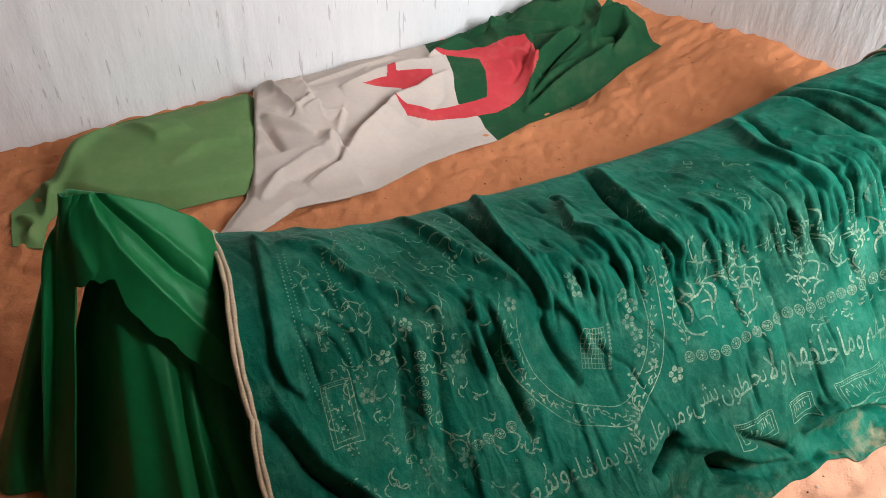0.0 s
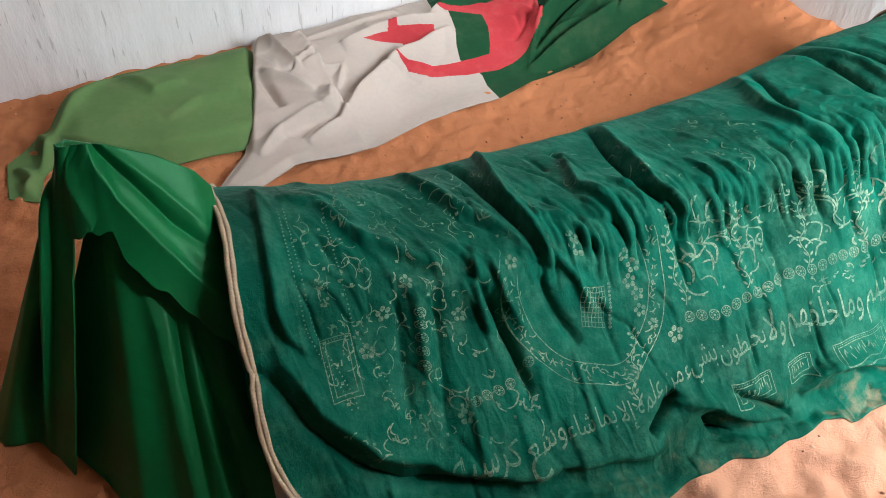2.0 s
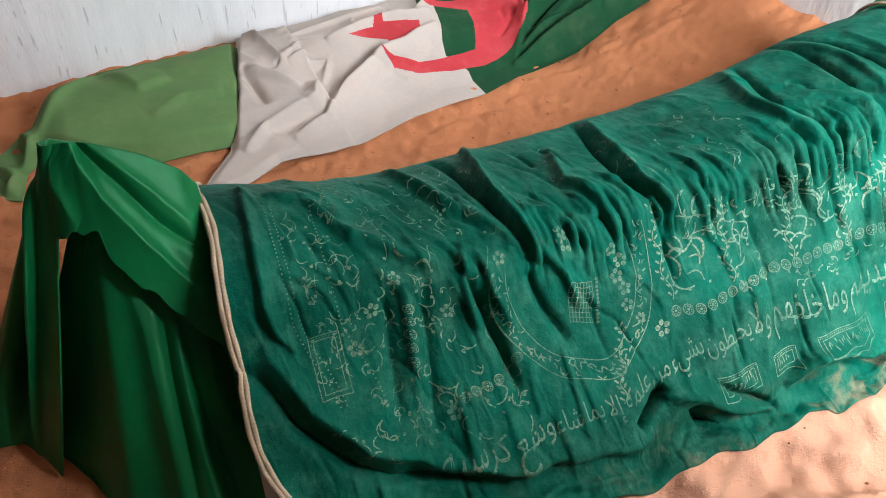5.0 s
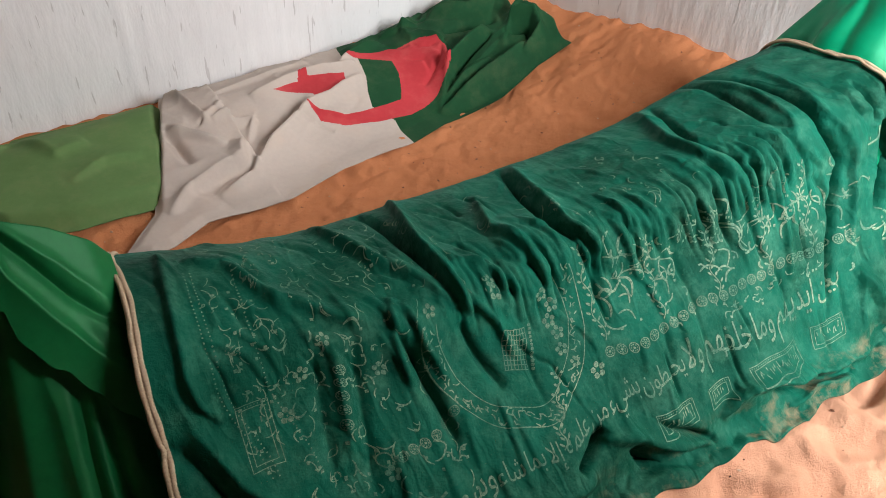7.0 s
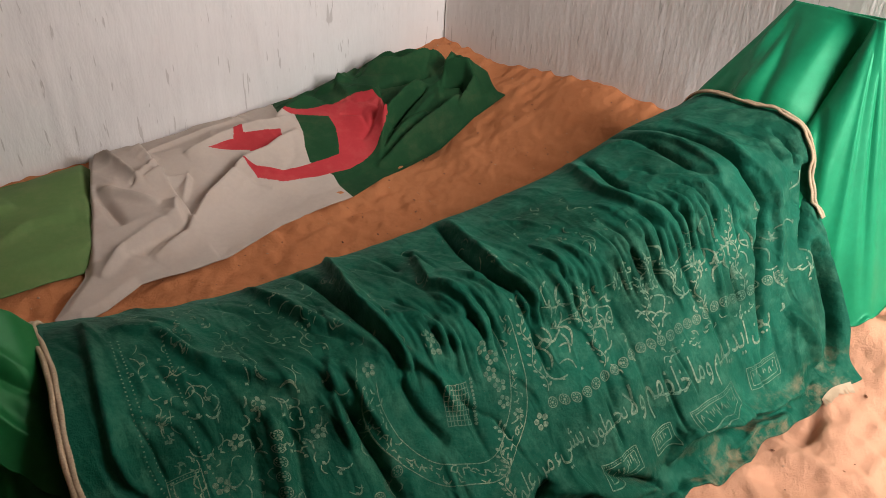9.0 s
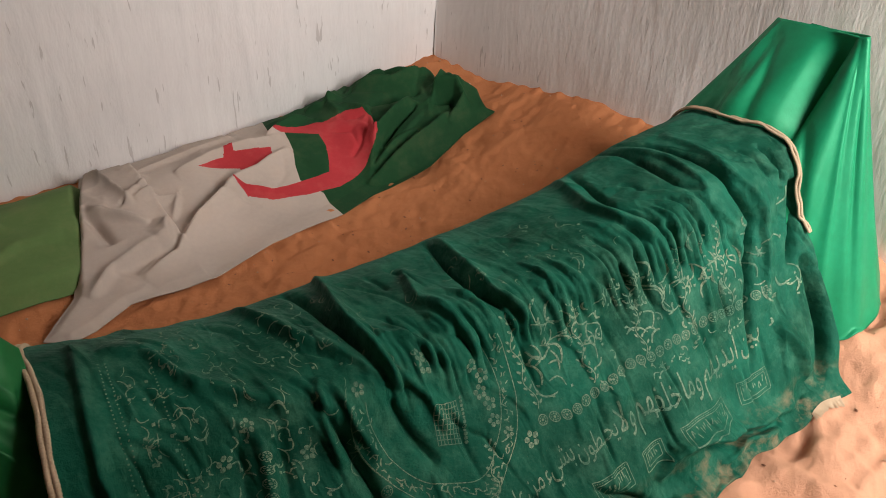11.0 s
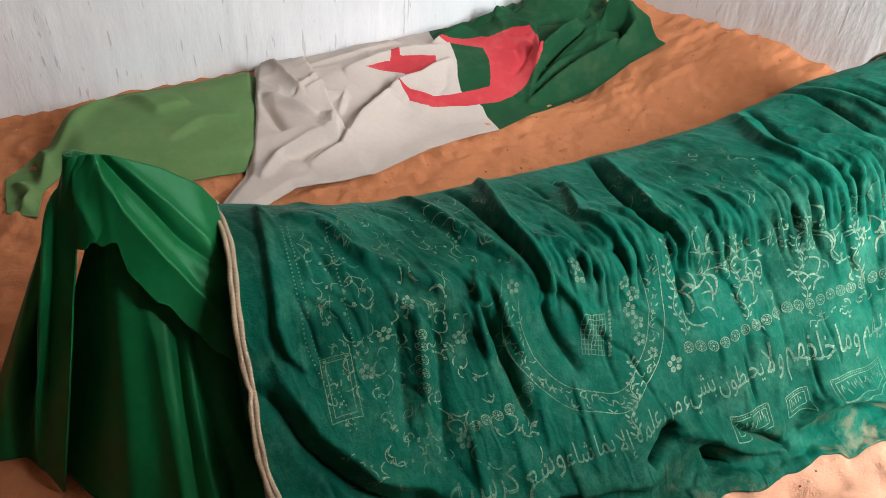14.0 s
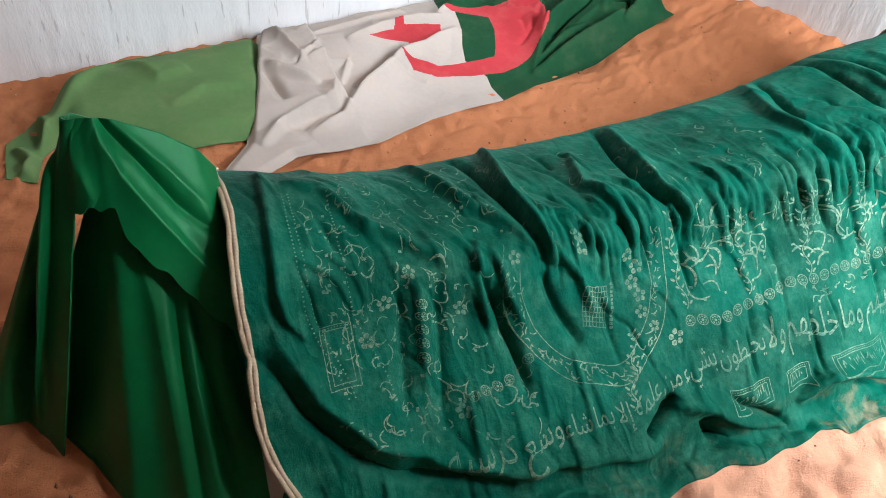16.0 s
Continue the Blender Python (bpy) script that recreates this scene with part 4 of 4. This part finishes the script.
class Stitches:
    """Flat strokes sewn on the cover, gathered into one part."""

    def __init__(self):
        self.v, self.f = [], []

    def line(self, pts, width, taper=False, close=False):
        p = np.array(pts, float)
        if close:
            p = np.vstack([p, p[:1]])
        seg = np.hypot(*np.diff(p, axis=0).T)
        s = np.r_[0, np.cumsum(seg)]
        n = max(3, int(s[-1] / 0.006) + 1)
        t = np.linspace(0, s[-1], n)
        q = np.stack([np.interp(t, s, p[:, 0]), np.interp(t, s, p[:, 1])], -1)
        g = np.gradient(q, axis=0)
        g /= np.linalg.norm(g, axis=1)[:, None] + 1e-9
        w = np.full(n, width / 2)
        if taper:
            w = w * (0.35 + 0.65 * np.sin(math.pi * np.linspace(0.08, 0.92, n)) ** 0.7)
        side = np.stack([-g[:, 1], g[:, 0]], -1) * w[:, None]
        a, b = on_cover(*(q + side).T, 0.0030), on_cover(*(q - side).T, 0.0030)
        k = len(self.v)
        self.v += [*a, *b]
        self.f += [(k + j, k + j + 1, k + n + j + 1, k + n + j) for j in range(n - 1)]

    def disc(self, u, d, r, n=8, ry=None, turn=0.0):
        a = np.linspace(0, 2 * math.pi, n, endpoint=False)
        x, y = r * np.cos(a), (ry or r) * np.sin(a)
        pu, pd = u + x * math.cos(turn) - y * math.sin(turn), d + x * math.sin(turn) + y * math.cos(turn)
        k = len(self.v)
        self.v += [*on_cover(pu, pd, 0.0030)]
        self.f.append(tuple(range(k, k + n)))

    def ring(self, u, d, ru, rd, width, a0=0.0, a1=2 * math.pi):
        a = np.linspace(a0, a1, 60)
        self.line(np.stack([u + ru * np.cos(a), d + rd * np.sin(a)], -1), width)

    def done(self, name, label="", mat=None):
        return under(mesh_from(name, self.v, self.f, mat or thread, False), cover, label)


def rosette(u, d, r):
    s = Stitches()
    s.ring(u, d, r, r, 0.0022)
    s.disc(u, d, r * 0.28)
    for k in range(8):
        s.disc(u + r * 0.62 * math.cos(k * math.pi / 4), d + r * 0.62 * math.sin(k * math.pi / 4), r * 0.17, 5)
    s.done("rosette")


for k in range(25):
    u = 0.885 + 0.0285 * k
    rosette(u, 0.285 + 0.045 * S((u - 0.9) / 0.4), 0.0115)
for k in range(6):
    rosette(0.385 + 0.026 * k, 0.225 + 0.012 * k, 0.010)
for k in range(5):
    rosette(0.30 + 0.004 * k, 0.30 + 0.028 * k, 0.010)


def vine(u, d0, d1, lean):
    s = Stitches()
    ts = np.linspace(0, 1, 24)
    pu, pd = u + lean * ts + 0.008 * np.sin(ts * 16), d0 + (d1 - d0) * ts
    s.line(np.stack([pu, pd], -1), 0.0024)
    for k in range(1, 24, 2):
        for side in (-1, 1):
            s.disc(pu[k] + side * 0.0075, pd[k] + 0.004, 0.0065, 6, 0.0028, side * 0.8)
    s.done("leaf_vine")


for u, d0, d1, lean in ((0.885, 0.31, 0.52, -0.01), (1.035, 0.315, 0.50, 0.0), (1.19, 0.33, 0.52, 0.01), (1.335, 0.335, 0.53, 0.01), (1.465, 0.34, 0.54, 0.0), (0.70, 0.16, 0.30, 0.05)):
    vine(u, d0, d1, lean)


def medallion(u, d, ru, rd, a0, a1):
    s = Stitches()
    s.ring(u, d, ru, rd, 0.0022, a0, a1)
    s.ring(u, d, ru - 0.036, rd - 0.042, 0.0022, a0, a1)
    r = np.random.RandomState(int(u * 100))
    for a in np.arange(a0 + 0.05, a1, 0.085):
        for _ in range(2):
            k = r.uniform(0.15, 0.85)
            x, y = u + (ru - 0.036 * k) * math.cos(a), d + (rd - 0.042 * k) * math.sin(a)
            b = a + r.uniform(0.4, 2.6)
            l = r.uniform(0.008, 0.020)
            bend = r.uniform(-0.5, 0.5) * l
            s.line([(x, y), (x + 0.5 * l * math.cos(b) - bend * math.sin(b), y + 0.5 * l * math.sin(b) + bend * math.cos(b)), (x + l * math.cos(b), y + l * math.sin(b))], 0.0034, True)
    s.done("medallion_band")


medallion(0.672, 0.425, 0.184, 0.213, math.pi * 0.93, math.pi * 2.12)


def lattice(u, d, wu, wd, skew):
    s = Stitches()
    for k in range(8):
        x = u + wu * k / 7
        s.line([(x, d), (x + skew, d + wd)], 0.0018)
    for k in range(9):
        y = d + wd * k / 8
        s.line([(u + skew * k / 8, y), (u + wu + skew * k / 8, y)], 0.0018)
    for k in range(12):
        s.disc(u + wu + 0.012 + skew * k / 11, d + wd * k / 11, 0.0038, 6)
    s.done("embroidered_dome", "woven lattice motif in pale thread")


lattice(0.645, 0.335, 0.050, 0.085, 0.020)


def blossom(u, d, r, petals=5):
    s = Stitches()
    for k in range(petals):
        a = 2 * math.pi * k / petals + 0.3
        s.disc(u + r * 0.6 * math.cos(a), d + r * 0.6 * math.sin(a), r * 0.33, 7)
    s.done("blossom")


for u, d, r in ((0.842, 0.265, 0.020), (0.665, 0.505, 0.020), (0.66, 0.525, 0.014), (0.775, 0.40, 0.018), (0.785, 0.37, 0.017), (0.79, 0.43, 0.018), (0.78, 0.335, 0.016), (0.772, 0.46, 0.016),
                (0.36, 0.20, 0.018), (0.20, 0.36, 0.018), (0.245, 0.42, 0.017), (0.30, 0.47, 0.015), (0.52, 0.49, 0.016), (0.395, 0.40, 0.017), (0.80, 0.30, 0.013)):
    blossom(u, d, r)


def cartouche(u0, u1, d0, d1):
    s = Stitches()
    for k in (0.0, 0.009):
        s.line([(u0 + k, d0 + k), (u1 - k, d0 + k), (u1 - k, d1 - k), (u0 + k, d1 - k)], 0.0018, close=True)
    r = np.random.RandomState(int(u0 * 1000))
    for x in np.arange(u0 + 0.016, u1 - 0.014, 0.008):
        y = r.uniform(d0 + 0.014, d1 - 0.022)
        s.line([(x, y), (x + r.uniform(-0.004, 0.004), y + r.uniform(0.006, 0.016))], 0.0028)
    for x in np.arange(u0 + 0.005, u1, 0.006):
        s.disc(x, d1 - 0.0045, 0.0015, 5)
    s.done("cartouche", "small framed panel in pale thread")


for c in ((0.93, 1.035, 0.085, 0.135), (1.08, 1.15, 0.090, 0.135), (1.20, 1.36, 0.095, 0.150), (1.42, 1.52, 0.10, 0.155), (0.115, 0.175, 0.28, 0.40)):
    cartouche(*c)


def strokes(name, count, u0, u1, d0, d1, lo, hi, width, seed, upright=0.5):
    """Worn illegible stitching: short curved bars and dots."""
    s = Stitches()
    r = np.random.RandomState(seed)
    for _ in range(count):
        u, d, l = r.uniform(u0, u1), r.uniform(d0, d1), r.uniform(lo, hi)
        a = r.normal(math.pi / 2 * upright + 0.6, 0.8)
        bend = r.choice([-1, 1]) * r.uniform(0.3, 1.0) * l
        mid = (u + 0.5 * l * math.cos(a) - bend * math.sin(a), d + 0.5 * l * math.sin(a) + bend * math.cos(a))
        t = np.linspace(0, 1, 7)[:, None]
        e = np.array((u + l * math.cos(a), d + l * math.sin(a)))
        q = (1 - t) ** 2 * np.array((u, d)) + 2 * t * (1 - t) * np.array(mid) + t * t * e
        s.line(q, width * r.uniform(0.7, 1.2), True)
        if r.rand() < 0.45:
            s.disc(u + r.uniform(-0.015, 0.015), d + r.uniform(-0.012, 0.012), 0.0042, 4, turn=0.7)
    tagged(s.done(name, "worn pale stitching"), kind="stuff")


strokes("worn_stitching", 75, 0.13, 0.30, 0.13, 0.50, 0.012, 0.034, 0.0032, 1)
strokes("worn_stitching", 70, 0.30, 0.52, 0.14, 0.50, 0.010, 0.034, 0.0032, 2)
strokes("worn_stitching", 23, 0.895, 1.02, 0.33, 0.51, 0.014, 0.058, 0.0050, 4, 0.9)
strokes("worn_stitching", 23, 1.045, 1.18, 0.33, 0.50, 0.014, 0.058, 0.0050, 5, 0.9)
strokes("worn_stitching", 23, 1.20, 1.33, 0.34, 0.52, 0.014, 0.058, 0.0050, 6, 0.9)
strokes("worn_stitching", 23, 1.345, 1.46, 0.34, 0.54, 0.014, 0.058, 0.0050, 7, 0.9)
strokes("worn_stitching", 23, 1.48, 1.66, 0.20, 0.52, 0.014, 0.058, 0.0050, 8, 0.9)
strokes("worn_stitching", 130, 0.12, 0.62, 0.50, 0.80, 0.010, 0.032, 0.0022, 9)
strokes("worn_stitching", 40, 0.70, 1.20, 0.56, 0.80, 0.012, 0.035, 0.0026, 10)
strokes("worn_stitching", 30, 1.04, 1.50, 0.275, 0.305, 0.010, 0.022, 0.0035, 12, 1.2)


def borders():
    s = Stitches()
    for x in (0.095, 0.108, 0.180):
        for d in np.arange(0.26, 0.70, 0.009):
            s.disc(x + 0.05 * S((0.45 - d) / 0.2), d, 0.0019, 5)
    tagged(s.done("dotted_border"), kind="stuff")


borders()


# ---- small things ----
def fringe():
    """A strip of pale fringe along the hem at the cover's foot end."""
    verts, faces = [], []
    r = np.random.RandomState(9)
    for k in range(90):
        u = 1.60 + 0.085 * k / 90
        a = on_cover(np.array([u, u + 0.0016]), np.array([0.006 - LIP, 0.006 - LIP]), 0.003)
        out = np.array([*tomb_xy(0.004 * r.uniform(-1, 1), -0.016 - 0.007 * r.rand()), 0.0])
        b = a + out
        b[:, 2] = sand_height(b[:, 0], b[:, 1]) + 0.006
        n = len(verts)
        verts += [a[0], a[1], b[1], b[0]]
        faces.append((n, n + 1, n + 2, n + 3))
    ob = mesh_from("fringe", verts, faces, braid_cord, False)
    thicken(ob, 0.0015)
    return under(ob, cover, "frayed white fringe on the hem")


fringe()


def tube(pts, radii, ring=8):
    p = np.array(pts, float)
    t = np.gradient(p, axis=0)
    t /= np.linalg.norm(t, axis=1)[:, None] + 1e-9
    verts, faces = [], []
    for k in range(len(p)):
        s = np.cross(t[k], (0.3, 0.2, 0.93))
        s /= np.linalg.norm(s) + 1e-9
        q = np.cross(t[k], s)
        for j in range(ring):
            a = 2 * math.pi * j / ring
            verts.append(p[k] + (s * math.cos(a) + q * math.sin(a)) * radii[k])
    for k in range(len(p) - 1):
        for j in range(ring):
            faces.append((k * ring + j, k * ring + (j + 1) % ring, (k + 1) * ring + (j + 1) % ring, (k + 1) * ring + j))
    faces += [tuple(range(ring)), tuple(reversed(range((len(p) - 1) * ring, len(p) * ring)))]
    return verts, faces


def tassel(u, v):
    x, y = tomb_xy(u, v)
    z = float(sand_height(x, y))
    verts, faces = [], []
    r = np.random.RandomState(4)
    for _ in range(70):
        a, l = r.uniform(0, 2 * math.pi), r.uniform(0.02, 0.04)
        top = np.array([x + 0.008 * math.cos(a), y + 0.008 * math.sin(a), z + 0.050])
        end = top + [l * math.cos(a) * 0.9, l * math.sin(a) * 0.9, -0.045 * r.uniform(0.6, 1)]
        q, f = tube([top, (top + end) / 2 + [0.006 * math.cos(a), 0.006 * math.sin(a), 0.008], end], [0.0016, 0.0018, 0.0012], 5)
        n = len(verts)
        verts += q
        faces += [tuple(n + k for k in g) for g in f]
    return under(mesh_from("tassel", verts, faces, bright_satin), foot_drape, "green thread tassel")


tassel(1.985, 0.83)


def stake():
    x, y = tomb_xy(1.945, 0.825)
    z = float(sand_height(x, y))
    pts = [(x + 0.05 - 0.02 * k, y + 0.004 * math.sin(k), z + 0.008 + 0.003 * k) for k in range(6)]
    m = cloth_material("weathered_wood", (0.16, 0.07, 0.04), (0.30, 0.15, 0.09), 0.85, 0.0, wrinkle=0.8)
    v, f = tube(pts, [0.007, 0.009, 0.008, 0.010, 0.009, 0.006])
    return tagged(mesh_from("wooden_stick", v, f, m), "short weathered reddish stick lying on the sand", "stick")


stake()


def grit():
    """Crumbs of earth, straw and small stones scattered over the sand."""
    r = np.random.RandomState(17)
    verts, faces = [], []
    for _ in range(900):
        x, y = r.uniform(-0.6, 2.3), r.uniform(0.1, 2.7)
        q = 0.0015 + 0.003 * r.rand() ** 3
        z = float(sand_height(x, y)) + 0.4 * q
        n = len(verts)
        a = r.uniform(0, 3)
        sx = q * r.uniform(1, 2.2)
        for dx, dy, dz in ((sx, 0, 0), (-sx, 0, 0), (0, q, 0), (0, -q, 0), (0, 0, q), (0, 0, -q)):
            verts.append((x + dx * math.cos(a) - dy * math.sin(a), y + dx * math.sin(a) + dy * math.cos(a), z + dz))
        faces += [tuple(n + k for k in f) for f in ((0, 2, 4), (2, 1, 4), (1, 3, 4), (3, 0, 4), (2, 0, 5), (1, 2, 5), (3, 1, 5), (0, 3, 5))]
    m, nt, p = material("earth_crumbs")
    g = nt.nodes.new("ShaderNodeNewGeometry")
    nt.links.new(ramp(nt, g.outputs["Random Per Island"], [(0.0, (0.10, 0.045, 0.025)), (0.6, (0.30, 0.13, 0.07)), (0.9, (0.62, 0.45, 0.32))]), p.inputs["Base Color"])
    p.inputs["Roughness"].default_value = 0.9
    return tagged(mesh_from("grit", verts, faces, m, False), "crumbs of earth and small stones on the sand", "grit", kind="stuff")


grit()
